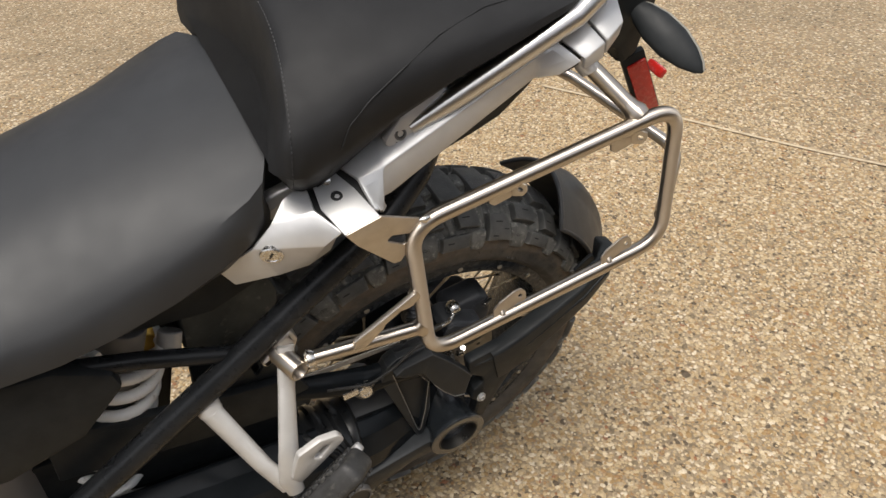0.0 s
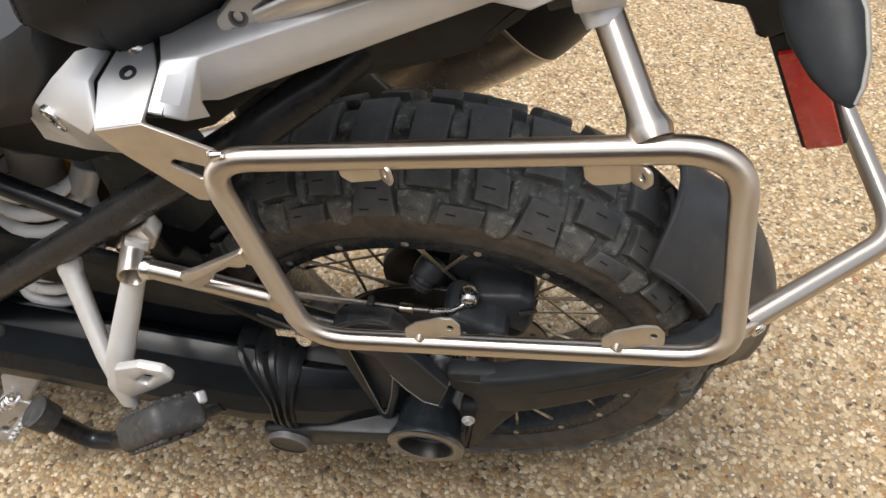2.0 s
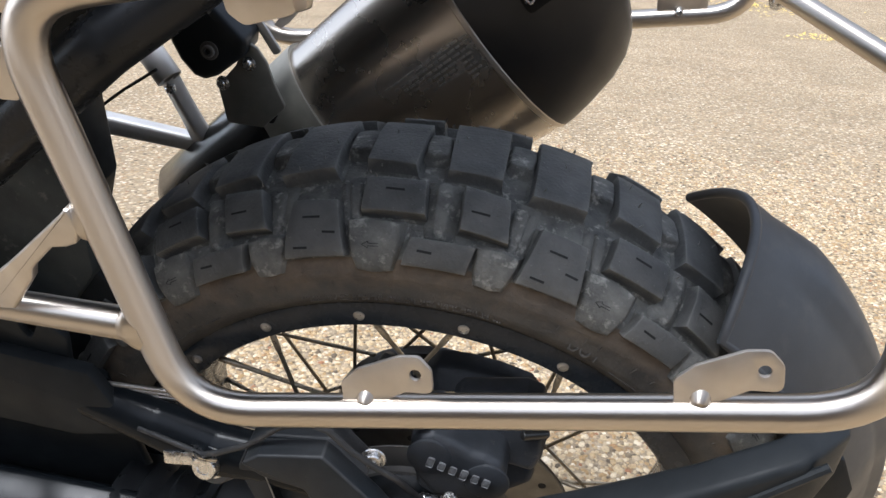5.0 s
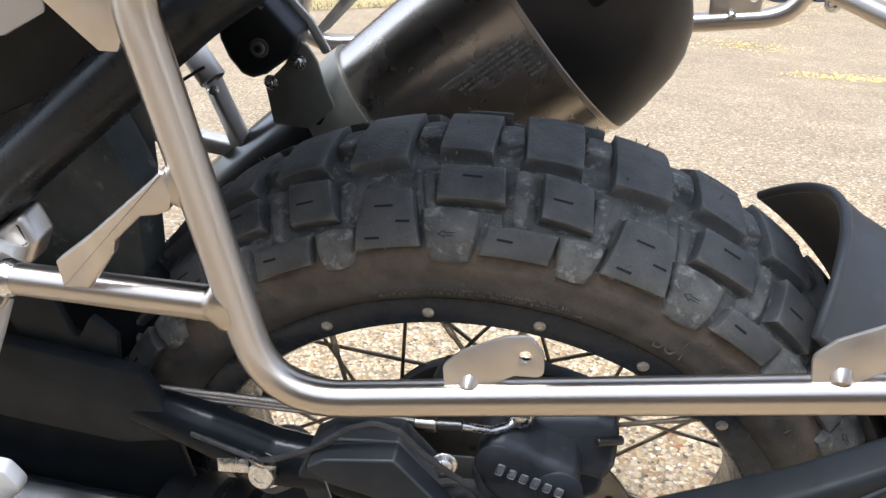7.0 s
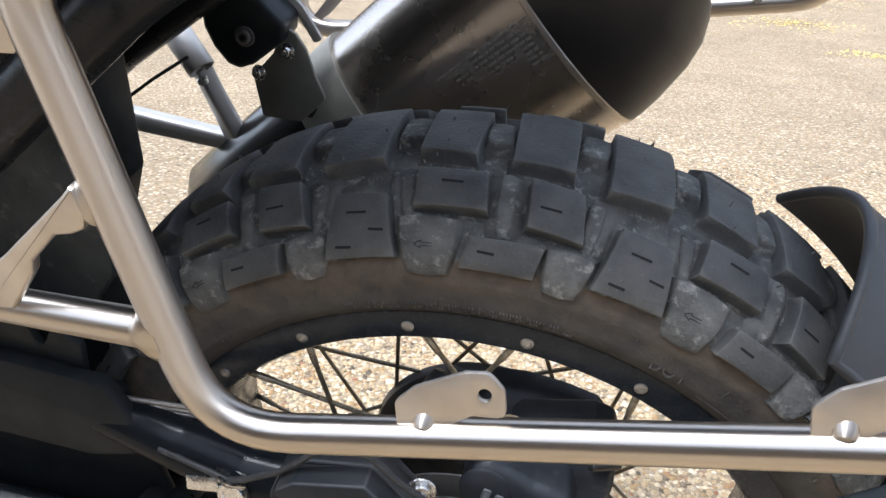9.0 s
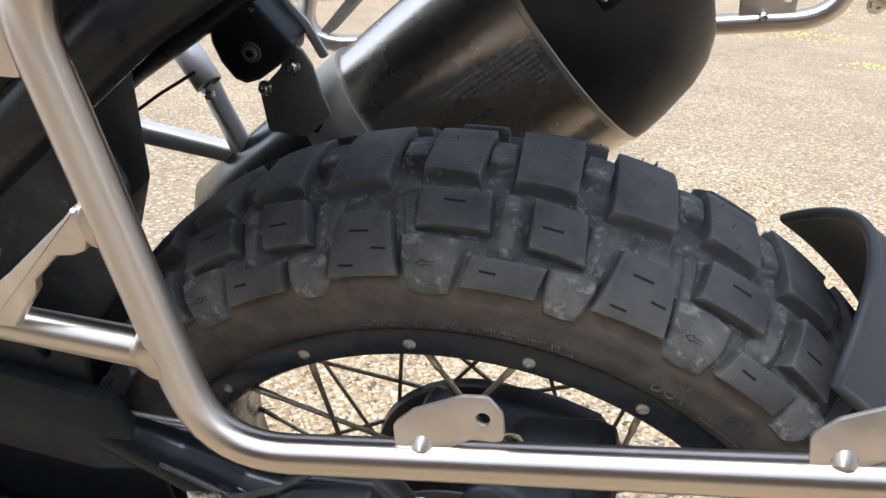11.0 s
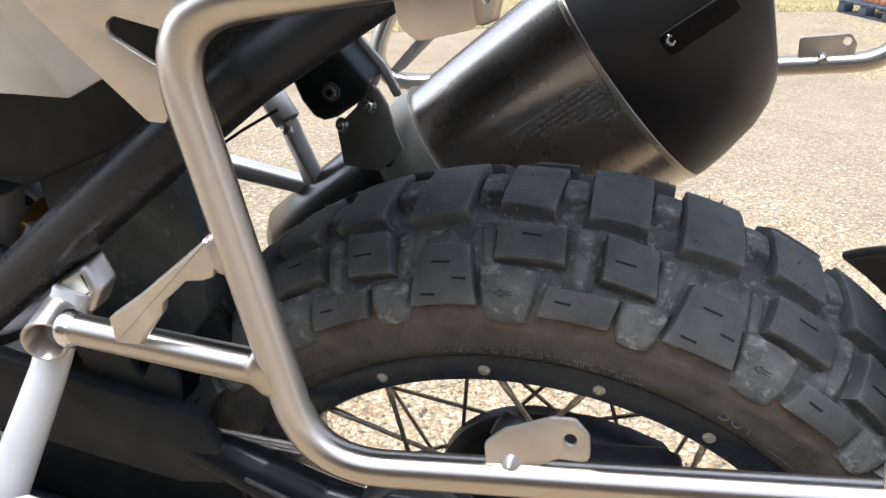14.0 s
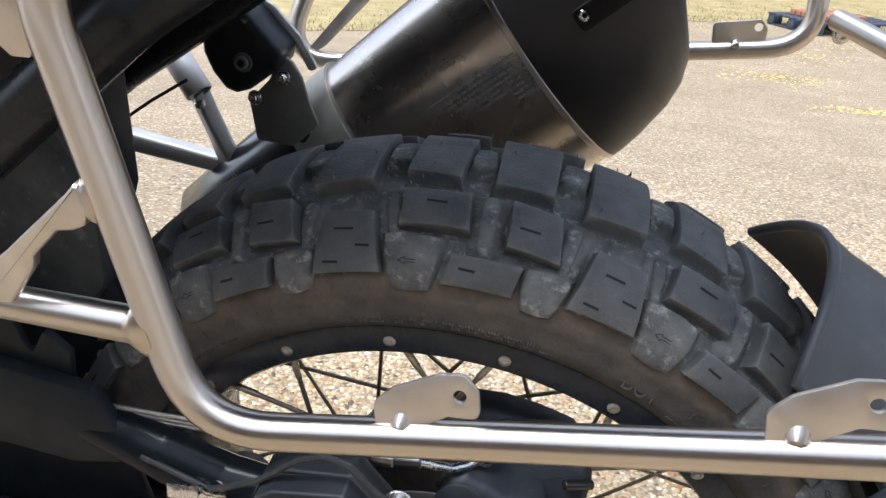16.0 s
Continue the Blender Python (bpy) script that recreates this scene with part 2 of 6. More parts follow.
def brushed(name, low, high, rough, aniso, scale=9):
    """Metal polished round its length: gloss drawn out along the tube, fine rings and a few scuffs."""
    m = finish(name, low, high, rough, 1.0, scale, 0)
    nt = m.node_tree
    b = nt.nodes["Principled BSDF"]
    b.inputs["Anisotropic"].default_value = aniso
    t = nt.nodes.new("ShaderNodeTangent")
    t.direction_type, t.uv_map = "UV_MAP", "along"
    nt.links.new(t.outputs[0], b.inputs["Tangent"])
    u = nt.nodes.new("ShaderNodeUVMap")
    u.uv_map = "along"
    mp = nt.nodes.new("ShaderNodeMapping")
    mp.inputs["Scale"].default_value = (1400, 40, 1)
    nt.links.new(u.outputs[0], mp.inputs[0])
    n = nt.nodes.new("ShaderNodeTexNoise")
    n.inputs["Scale"].default_value, n.inputs["Detail"].default_value = 1.0, 2.0
    nt.links.new(mp.outputs[0], n.inputs["Vector"])
    bump(nt, b, n.outputs["Fac"], 0.06, 0.0002)
    return m


STEEL = brushed("brushed_stainless_steel", (0.52, 0.465, 0.40), (0.58, 0.525, 0.46), (0.34, 0.39), 0.92)
STEEL_WELD = finish("bright_weld_steel", (0.66, 0.63, 0.58), (0.85, 0.83, 0.79), (0.14, 0.30), 1.0, 160, 260, 0.0006, 0.5)
STEEL_PLATE = finish("cut_steel_plate", (0.52, 0.47, 0.41), (0.62, 0.57, 0.51), (0.36, 0.48), 1.0, 50, 700, 0.0002, 0.15)
CHROME = finish("zinc_plated_steel", (0.55, 0.54, 0.52), (0.78, 0.77, 0.75), (0.16, 0.34), 1.0, 220, 500, 0.0002, 0.2)
SILVER = finish("silver_painted_casting", (0.52, 0.52, 0.52), (0.60, 0.60, 0.598), (0.36, 0.46), 0.52, 26, 800, 0.0002, 0.2)
SILVER_DULL = finish("grey_cast_aluminium", (0.40, 0.40, 0.40), (0.50, 0.50, 0.50), (0.46, 0.6), 0.6, 60, 500, 0.0003, 0.3)
WHITE_ALLOY = finish("pale_painted_alloy", (0.44, 0.43, 0.415), (0.52, 0.51, 0.49), (0.38, 0.5), 0.35, 30, 700, 0.0002, 0.2, spots=((0.3, 0.28, 0.25), 130, 0.68, 0.78))
GLOSS_BLACK = finish("black_enamel", (0.006, 0.0075, 0.009), (0.010, 0.012, 0.014), (0.17, 0.26), 0.0, 30, 600, 0.0002, 0.08, coat=0.0, spec=0.16, spots=((0.025, 0.023, 0.021), 90, 0.72, 0.88))
SATIN_BLACK = finish("satin_black_casting", (0.012, 0.0145, 0.017), (0.019, 0.0225, 0.026), (0.32, 0.44), 0.0, 50, 500, 0.0004, 0.25, spots=((0.05, 0.044, 0.038), 80, 0.66, 0.86), spec=0.23, edge=(0.22, 0.21, 0.20))
PLASTIC = finish("black_moulded_plastic", (0.014, 0.0160, 0.0175), (0.023, 0.0255, 0.0270), (0.40, 0.52), 0.0, 40, 900, 0.0003, 0.3, spec=0.15, spots=((0.05, 0.046, 0.04), 70, 0.70, 0.9))
GUARD = finish("grey_black_guard_plastic", (0.038, 0.040, 0.043), (0.050, 0.052, 0.055), (0.42, 0.52), 0.0, 30, 900, 0.0003, 0.3, spots=((0.075, 0.072, 0.066), 34, 0.55, 0.8))
DARK_STEEL = finish("dull_dark_steel", (0.07, 0.068, 0.065), (0.11, 0.107, 0.10), (0.26, 0.36), 0.85, 30, 700, 0.0002, 0.12)
GOLD = finish("gold_anodised_alloy", (0.55, 0.33, 0.06), (0.68, 0.43, 0.10), (0.28, 0.4), 0.9, 80, 500, 0.0002, 0.2)
FRAME_BLACK = finish("black_frame_paint", (0.009, 0.0100, 0.0115), (0.016, 0.0170, 0.0185), (0.24, 0.34), 0.0, 40, 500, 0.0003, 0.2, coat=0.0, spec=0.22, spots=((0.06, 0.055, 0.048), 110, 0.70, 0.84))
SEAT_VINYL = finish("charcoal_seat_vinyl", (0.018, 0.0192, 0.021), (0.025, 0.0262, 0.028), (0.45, 0.54), 0.0, 20, 1100, 0.0003, 0.35, spec=0.42)
SEAT_BLACK = finish("black_seat_vinyl", (0.0095, 0.0097, 0.0105), (0.0145, 0.0148, 0.0156), (0.55, 0.64), 0.0, 20, 1000, 0.0003, 0.45, spec=0.24)
RUBBER = finish("tyre_rubber", (0.052, 0.053, 0.051), (0.108, 0.106, 0.099), (0.52, 0.74), 0.0, 26, 420, 0.0010, 0.8, spec=0.36, spots=((0.30, 0.295, 0.27), 420, 0.66, 0.76), edge=(0.17, 0.166, 0.150))
RUBBER_BASE = finish("dusty_groove_rubber", (0.058, 0.059, 0.055), (0.165, 0.161, 0.145), (0.65, 0.88), 0.0, 52, 380, 0.0014, 0.9, spec=0.35, spots=((0.33, 0.32, 0.285), 130, 0.55, 0.72))


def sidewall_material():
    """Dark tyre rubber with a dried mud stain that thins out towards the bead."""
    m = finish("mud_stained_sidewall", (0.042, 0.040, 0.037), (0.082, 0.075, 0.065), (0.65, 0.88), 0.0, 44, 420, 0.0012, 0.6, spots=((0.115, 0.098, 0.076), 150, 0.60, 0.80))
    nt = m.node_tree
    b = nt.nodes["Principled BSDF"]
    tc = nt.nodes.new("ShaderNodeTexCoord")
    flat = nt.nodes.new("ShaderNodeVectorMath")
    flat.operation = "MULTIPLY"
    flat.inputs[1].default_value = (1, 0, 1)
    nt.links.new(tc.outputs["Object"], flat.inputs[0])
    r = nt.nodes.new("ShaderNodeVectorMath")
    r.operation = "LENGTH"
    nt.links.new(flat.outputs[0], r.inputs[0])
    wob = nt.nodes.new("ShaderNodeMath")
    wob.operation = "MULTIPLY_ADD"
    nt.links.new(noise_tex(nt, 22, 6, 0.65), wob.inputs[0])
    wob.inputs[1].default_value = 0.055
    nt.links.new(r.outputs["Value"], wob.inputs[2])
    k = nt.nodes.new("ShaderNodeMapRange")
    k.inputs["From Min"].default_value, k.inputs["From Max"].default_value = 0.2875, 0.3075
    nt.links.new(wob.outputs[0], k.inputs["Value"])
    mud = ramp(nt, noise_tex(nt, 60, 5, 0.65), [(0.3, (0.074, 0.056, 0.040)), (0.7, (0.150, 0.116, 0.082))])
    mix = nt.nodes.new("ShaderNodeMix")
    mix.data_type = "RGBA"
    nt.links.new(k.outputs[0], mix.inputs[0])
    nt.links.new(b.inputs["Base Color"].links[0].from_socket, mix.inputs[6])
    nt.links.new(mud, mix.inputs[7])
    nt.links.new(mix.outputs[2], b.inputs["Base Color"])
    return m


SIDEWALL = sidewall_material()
HUB_BLACK = finish("satin_black_hub_enamel", (0.013, 0.016, 0.019), (0.021, 0.025, 0.029), (0.20, 0.28), 0.0, 40, 500, 0.0002, 0.12, coat=0.5, spec=0.70, spots=((0.07, 0.064, 0.056), 90, 0.66, 0.86))
RIM_BLACK = finish("black_anodised_rim", (0.016, 0.020, 0.025), (0.026, 0.031, 0.037), (0.22, 0.32), 0.0, 60, 500, 0.0002, 0.2, spec=0.26, spots=((0.07, 0.062, 0.05), 120, 0.70, 0.9))
SPOKE = finish("browned_spoke_steel", (0.32, 0.27, 0.19), (0.48, 0.41, 0.30), (0.25, 0.4), 0.6, 140, 500, 0.0002, 0.2)
NIPPLE = finish("nickel_nipple", (0.38, 0.37, 0.35), (0.52, 0.51, 0.49), (0.34, 0.46), 0.9, 200, 500, 0.0002, 0.2)
GAITER = finish("satin_rubber_gaiter", (0.010, 0.011, 0.012), (0.017, 0.018, 0.0195), (0.26, 0.36), 0.0, 60, 500, 0.0003, 0.15, spec=0.34, spots=((0.035, 0.032, 0.03), 90, 0.68, 0.88))
CALIPER = finish("grey_black_caliper_paint", (0.022, 0.025, 0.029), (0.042, 0.045, 0.050), (0.42, 0.55), 0.0, 60, 400, 0.0005, 0.4, spots=((0.12, 0.11, 0.095), 110, 0.62, 0.82))
DISC = finish("brake_disc_steel", (0.10, 0.098, 0.095), (0.16, 0.155, 0.15), (0.3, 0.45), 1.0, 60, 500, 0.0002, 0.2, stretch=(1, 8, 1))
MUFFLER = brushed("brushed_silencer_steel", (0.50, 0.455, 0.40), (0.58, 0.53, 0.47), (0.25, 0.29), 0.75, 14)
SHELL = finish("dull_exhaust_steel", (0.16, 0.157, 0.15), (0.24, 0.235, 0.225), (0.20, 0.28), 1.0, 22, 700, 0.0002, 0.1)
LIT_WORN = finish("lit_worn_bare_edge", (0.22, 0.22, 0.22), (0.42, 0.42, 0.42), (0.3, 0.4), 0.7, 260, 0)
GRAB = brushed("satin_aluminium", (0.66, 0.645, 0.62), (0.74, 0.725, 0.70), (0.34, 0.40), 0.9)
LINER = finish("dusty_liner_plastic", (0.016, 0.021, 0.023), (0.046, 0.053, 0.054), (0.5, 0.7), 0.0, 26, 600, 0.0004, 0.3, spec=0.3, spots=((0.16, 0.155, 0.14), 60, 0.58, 0.8))
MUFFLER_BLACK = finish("black_silencer_cap", (0.022, 0.021, 0.021), (0.032, 0.031, 0.030), (0.36, 0.44), 0.0, 22, 900, 0.0002, 0.25)
STRAP = finish("olive_grey_strap_steel", (0.170, 0.164, 0.140), (0.230, 0.222, 0.190), (0.42, 0.54), 0.0, 50, 500, 0.0003, 0.25)
RED = finish("red_reflector", (0.42, 0.012, 0.010), (0.55, 0.02, 0.014), (0.2, 0.32), 0.0, 120, 900, 0.0003, 0.5, coat=0.6)
WHITE_SPRING = finish("white_enamel_spring", (0.74, 0.73, 0.71), (0.84, 0.83, 0.81), (0.3, 0.42), 0.0, 50, 500, 0.0003, 0.2, spots=((0.36, 0.33, 0.29), 90, 0.6, 0.75))
BRAID = finish("braided_steel_hose", (0.36, 0.33, 0.29), (0.52, 0.49, 0.44), (0.34, 0.46), 0.9, 500, 1800, 0.0006, 0.8)
BLACK_RUBBER = finish("plain_black_rubber", (0.016, 0.016, 0.016), (0.036, 0.036, 0.036), (0.55, 0.7), 0.0, 60, 500, 0.0004, 0.3, spots=((0.10, 0.095, 0.085), 90, 0.55, 0.8))
ENGRAVED = finish("pale_etched_marks", (0.42, 0.40, 0.37), (0.5, 0.48, 0.45), (0.5, 0.6), 0.5, 200, 0)
LETTERS = finish("worn_pale_lettering", (0.13, 0.13, 0.13), (0.24, 0.24, 0.235), (0.5, 0.6), 0.0, 200, 0)
# Near-black that paints the shade of cuts, holes and recesses.
DARK_MARK = finish("painted_shade_marks", (0.006, 0.006, 0.006), (0.010, 0.010, 0.010), (0.8, 0.9), 0.0, 100, 0)

PEBBLE_STOPS = [(0.0, (0.099, 0.076, 0.052)), (0.045, (0.178, 0.140, 0.094)), (0.10, (0.303, 0.210, 0.115)), (0.23, (0.378, 0.283, 0.172)),
                (0.42, (0.433, 0.346, 0.226)), (0.58, (0.282, 0.180, 0.100)), (0.63, (0.407, 0.321, 0.207)), (0.76, (0.541, 0.451, 0.321)),
                (0.88, (0.322, 0.257, 0.177)), (0.95, (0.598, 0.518, 0.398)), (0.985, (0.252, 0.132, 0.079))]



def pebble_material():
    m, nt, b = shader("river_pebbles")
    g = nt.nodes.new("ShaderNodeNewGeometry")
    col = ramp(nt, g.outputs["Random Per Island"], PEBBLE_STOPS, "CONSTANT")
    f = noise_tex(nt, 260, 4)
    k = ramp(nt, f, [(0.25, grey(0.70)), (0.75, grey(1.12))])
    mul = nt.nodes.new("ShaderNodeMix")
    mul.data_type, mul.blend_type = "RGBA", "MULTIPLY"
    mul.inputs[0].default_value = 1.0
    nt.links.new(col, mul.inputs[6])
    nt.links.new(k, mul.inputs[7])
    hs = nt.nodes.new("ShaderNodeHueSaturation")
    hs.inputs["Saturation"].default_value = 1.14
    nt.links.new(mul.outputs[2], hs.inputs["Color"])
    nt.links.new(hs.outputs[0], b.inputs["Base Color"])
    b.inputs["Roughness"].default_value = 0.6
    b.inputs["Specular IOR Level"].default_value = 0.3
    bump(nt, b, noise_tex(nt, 700, 3), 0.25, 0.0006)
    return m


def paving_material():
    """Washed aggregate: cells of stone colour in a sandy bed."""
    m, nt, b = shader("washed_aggregate")
    tc = nt.nodes.new("ShaderNodeTexCoord")
    v = nt.nodes.new("ShaderNodeTexVoronoi")
    v.inputs["Scale"].default_value = 84
    nt.links.new(tc.outputs["Object"], v.inputs["Vector"])
    sep = nt.nodes.new("ShaderNodeSeparateColor")
    nt.links.new(v.outputs["Color"], sep.inputs[0])
    stones = ramp(nt, sep.outputs[0], PEBBLE_STOPS, "CONSTANT")
    bed = ramp(nt, noise_tex(nt, 300, 5), [(0.3, (0.200, 0.152, 0.098)), (0.7, (0.330, 0.258, 0.170))])
    k = ramp(nt, v.outputs["Distance"], [(0.40, grey(0)), (0.58, grey(1))])
    mix = nt.nodes.new("ShaderNodeMix")
    mix.data_type = "RGBA"
    nt.links.new(k, mix.inputs[0])
    nt.links.new(stones, mix.inputs[6])
    nt.links.new(bed, mix.inputs[7])
    mid = ramp(nt, noise_tex(nt, 55, 3, 0.7), [(0.32, grey(0.80)), (0.68, grey(1.14))])
    m0 = nt.nodes.new("ShaderNodeMix")
    m0.data_type, m0.blend_type = "RGBA", "MULTIPLY"
    m0.inputs[0].default_value = 1.0
    nt.links.new(mix.outputs[2], m0.inputs[6])
    nt.links.new(mid, m0.inputs[7])
    mix = m0
    big = ramp(nt, noise_tex(nt, 2.2, 5), [(0.3, grey(0.74)), (0.7, grey(0.95))])
    mul = nt.nodes.new("ShaderNodeMix")
    mul.data_type, mul.blend_type = "RGBA", "MULTIPLY"
    mul.inputs[0].default_value = 1.0
    nt.links.new(mix.outputs[2], mul.inputs[6])
    nt.links.new(big, mul.inputs[7])
    nt.links.new(mul.outputs[2], b.inputs["Base Color"])
    b.inputs["Roughness"].default_value = 0.85
    b.inputs["Specular IOR Level"].default_value = 0.15
    inv = ramp(nt, v.outputs["Distance"], [(0.1, grey(1)), (0.7, grey(0))])
    bump(nt, b, inv, 0.45, 0.003)
    return m


PEBBLES, PAVING = pebble_material(), paving_material()
GRASS = finish("dry_lawn_grass", (0.20, 0.155, 0.060), (0.34, 0.265, 0.12), (0.7, 0.85), 0.0, 3.0, 60, 0.004, 0.5)
LEAF = finish("fallen_yellow_leaf", (0.55, 0.38, 0.07), (0.72, 0.54, 0.16), (0.5, 0.65), 0.0, 8, 0)
FARPLASTIC = finish("blue_grey_plastic", (0.035, 0.045, 0.06), (0.05, 0.062, 0.08), (0.5, 0.6), 0.0, 8, 0)

# ---- ground ----
def ground():
    xs = [-60, -25, -12, -6, -3.5, -2, -1.2, -0.6, 0, 0.6, 1.2, 2, 3, 4.5, 7, 12, 25, 60]
    ys = [-60, -25, -10, -4, -2, -1, -0.5, 0] + [0.1 * k for k in range(1, 14)] + [1.6, 2, 2.6, 3.4, 4.4, 5.6, 6.4, 7, 7.6, 8.2, 9, 10, 12, 16, 25, 60]
    bm = bmesh.new()
    grid = [[bm.verts.new((x, y, ground_z(y))) for x in xs] for y in ys]
    for a, b in zip(grid, grid[1:]):
        for i in range(len(xs) - 1):
            bm.faces.new((a[i], a[i + 1], b[i + 1], b[i]))
    ob = part("ground", bm, PAVING, None)
    return tagged(ob, "sandy washed-aggregate driveway of small tan pebbles", "driveway", kind="structure")


def pebble_bed():
    """Stones of the aggregate, half sunk in the bed, where the machine stands."""
    rng = np.random.default_rng(7)
    step = 0.0076
    gx, gy = np.meshgrid(np.arange(-0.9, 2.5, step), np.arange(-0.6, 2.5, step))
    gx, gy = gx.ravel(), gy.ravel()
    gx = gx + rng.uniform(-0.5, 0.5, gx.size) * step
    gy = gy + rng.uniform(-0.5, 0.5, gy.size) * step
    # the joint stays free of stones
    d = (gx - 1.70) * 0.891 + (gy - 0.27) * 0.454
    reach = np.maximum(np.maximum(gx - 1.45, gy - 1.45) / 1.0, np.maximum(-0.6 - gx, 0) / 0.3)
    keep = (np.abs(d) > 0.008) & (rng.uniform(0, 1, gx.size) > np.clip(reach, 0, 1) ** 0.7)
    gx, gy = gx[keep], gy[keep]
    n = gx.size
    p = (1 + 5 ** 0.5) / 2
    base = np.array([(-1, p, 0), (1, p, 0), (-1, -p, 0), (1, -p, 0), (0, -1, p), (0, 1, p), (0, -1, -p), (0, 1, -p), (p, 0, -1), (p, 0, 1), (-p, 0, -1), (-p, 0, 1)]) / np.hypot(1, p)
    tri = np.array([0, 11, 5, 0, 5, 1, 0, 1, 7, 0, 7, 10, 0, 10, 11, 1, 5, 9, 5, 11, 4, 11, 10, 2, 10, 7, 6, 7, 1, 8, 3, 9, 4, 3, 4, 2, 3, 2, 6, 3, 6, 8, 3, 8, 9, 4, 9, 5, 2, 4, 11, 6, 2, 10, 8, 6, 7, 9, 8, 1]).reshape(-1, 3)
    tri = tri[base[tri][:, :, 2].mean(1) > -0.2]
    size = 0.0044 * np.exp(rng.normal(0, 0.25, n))
    a = rng.uniform(0, 2 * np.pi, n)
    sx, sy, sz = size * rng.uniform(0.95, 1.45, n), size * rng.uniform(0.75, 1.05, n), size * rng.uniform(0.40, 0.66, n)
    vx = base[None, :, 0] * sx[:, None] * rng.uniform(0.85, 1.15, (n, 12))
    vy = base[None, :, 1] * sy[:, None] * rng.uniform(0.85, 1.15, (n, 12))
    vz = base[None, :, 2] * sz[:, None]
    ca, sa = np.cos(a)[:, None], np.sin(a)[:, None]
    zg = np.array([ground_z(v) for v in np.linspace(-1, 3, 801)])
    z0 = np.interp(gy, np.linspace(-1, 3, 801), zg) + sz * rng.uniform(-0.72, -0.12, n)
    co = np.stack([vx * ca - vy * sa + gx[:, None], vx * sa + vy * ca + gy[:, None], vz + z0[:, None]], 2).reshape(-1, 3)
    faces = (tri[None] + 12 * np.arange(n)[:, None, None]).reshape(-1)
    me = bpy.data.meshes.new("pebbles")
    me.vertices.add(len(co))
    me.vertices.foreach_set("co", co.astype(np.float32).ravel())
    nt = len(faces) // 3
    me.loops.add(len(faces))
    me.loops.foreach_set("vertex_index", faces.astype(np.int32))
    me.polygons.add(nt)
    me.polygons.foreach_set("loop_start", np.arange(0, 3 * nt, 3, dtype=np.int32))
    me.update(calc_edges=True)
    me.shade_smooth()
    me.materials.append(PEBBLES)
    ob = new("pebbles", me)
    return tagged(ob, "small rounded tan, brown and grey pebbles set in the driveway", "pebbles", kind="stuff")


def joint():
    """The straight joint in the paving, a shallow groove with a worn lip."""
    pts = [(1.19, 1.25), (1.27, 1.07), (1.42, 0.73), (1.50, 0.57), (1.59, 0.42), (1.70, 0.27), (2.2, -0.55)]
    bm = bmesh.new()
    rows = []
    for x, y in pts:
        n = V(0.891, 0.454, 0)
        rows.append([bm.verts.new(V(x, y, ground_z(y) + h) + n * o) for o, h in ((-0.006, 0.0045), (-0.003, 0.0015), (0.003, 0.0015), (0.006, 0.0045))])
    for a, b in zip(rows, rows[1:]):
        for i in range(3):
            bm.faces.new((a[i], a[i + 1], b[i + 1], b[i]))
    ob = part("paving_joint", bm, finish("sandy_joint_filler", (0.36, 0.29, 0.20), (0.50, 0.42, 0.30), (0.8, 0.9)), None)
    return tagged(ob, "narrow straight joint across the washed-aggregate paving", "joint", kind="structure")


ground()
pebble_bed()
joint()


def reflection_wall(name, size, at, label):
    """A plain wall that closes the place, out of the camera's sight, added to darken reflections."""
    m = finish(name + "_plain_brown", (0.12, 0.10, 0.085), (0.17, 0.145, 0.12), (0.8, 0.9), 0.0, 3, 60, 0.002, 0.4)
    ob = part(name, block(size, Matrix.Translation(at), 0.01), m, None, smooth=False)
    return tagged(ob, label, "wall", kind="structure")


# Added behind the camera: blocks low sky and gives the tubes dark bands.
reflection_wall("unseen_wall_near", (14, 0.3, 3.0), (0, -4.2, 1.5), "plain dark brown unseen wall behind the camera, added to darken reflections")
# Added out of view: darkens what the silencer's upper side reflects.
reflection_wall("unseen_wall_far", (60, 0.4, 10.0), (0, 21, 4.6), "plain dark brown unseen wall beyond the lawn, added to darken reflections")

# ---- motorcycle ----
# Its own axes: x to the rear, y to its right side, z up in the plane of the wheel, from the rear axle.
bike = new("motorcycle")
bike.empty_display_size = 0.1
bike.matrix_basis = pose(0, 0, AXLE_HEIGHT, SIDE_LEAN, 0, 0)
tagged(bike, "black and silver touring motorcycle with steel pannier racks, on its stand", "motorcycle")

# -- rear tyre --
TREAD = [(0.0, 0.3245), (0.012, 0.3243), (0.025, 0.3230), (0.036, 0.3205), (0.047, 0.3165), (0.056, 0.3105), (0.065, 0.3045), (0.0735, 0.2965),
         (0.0790, 0.2890), (0.0825, 0.2810), (0.0845, 0.2730), (0.0845, 0.2665)]
WALL = [(0.0775, 0.2635), (0.0786, 0.2560), (0.0772, 0.2500), (0.0742, 0.2450), (0.0705, 0.2415), (0.0692, 0.2392)]
_t = np.array(TREAD)
_s = np.concatenate([[0], np.cumsum(np.hypot(*np.diff(_t, axis=0).T))])


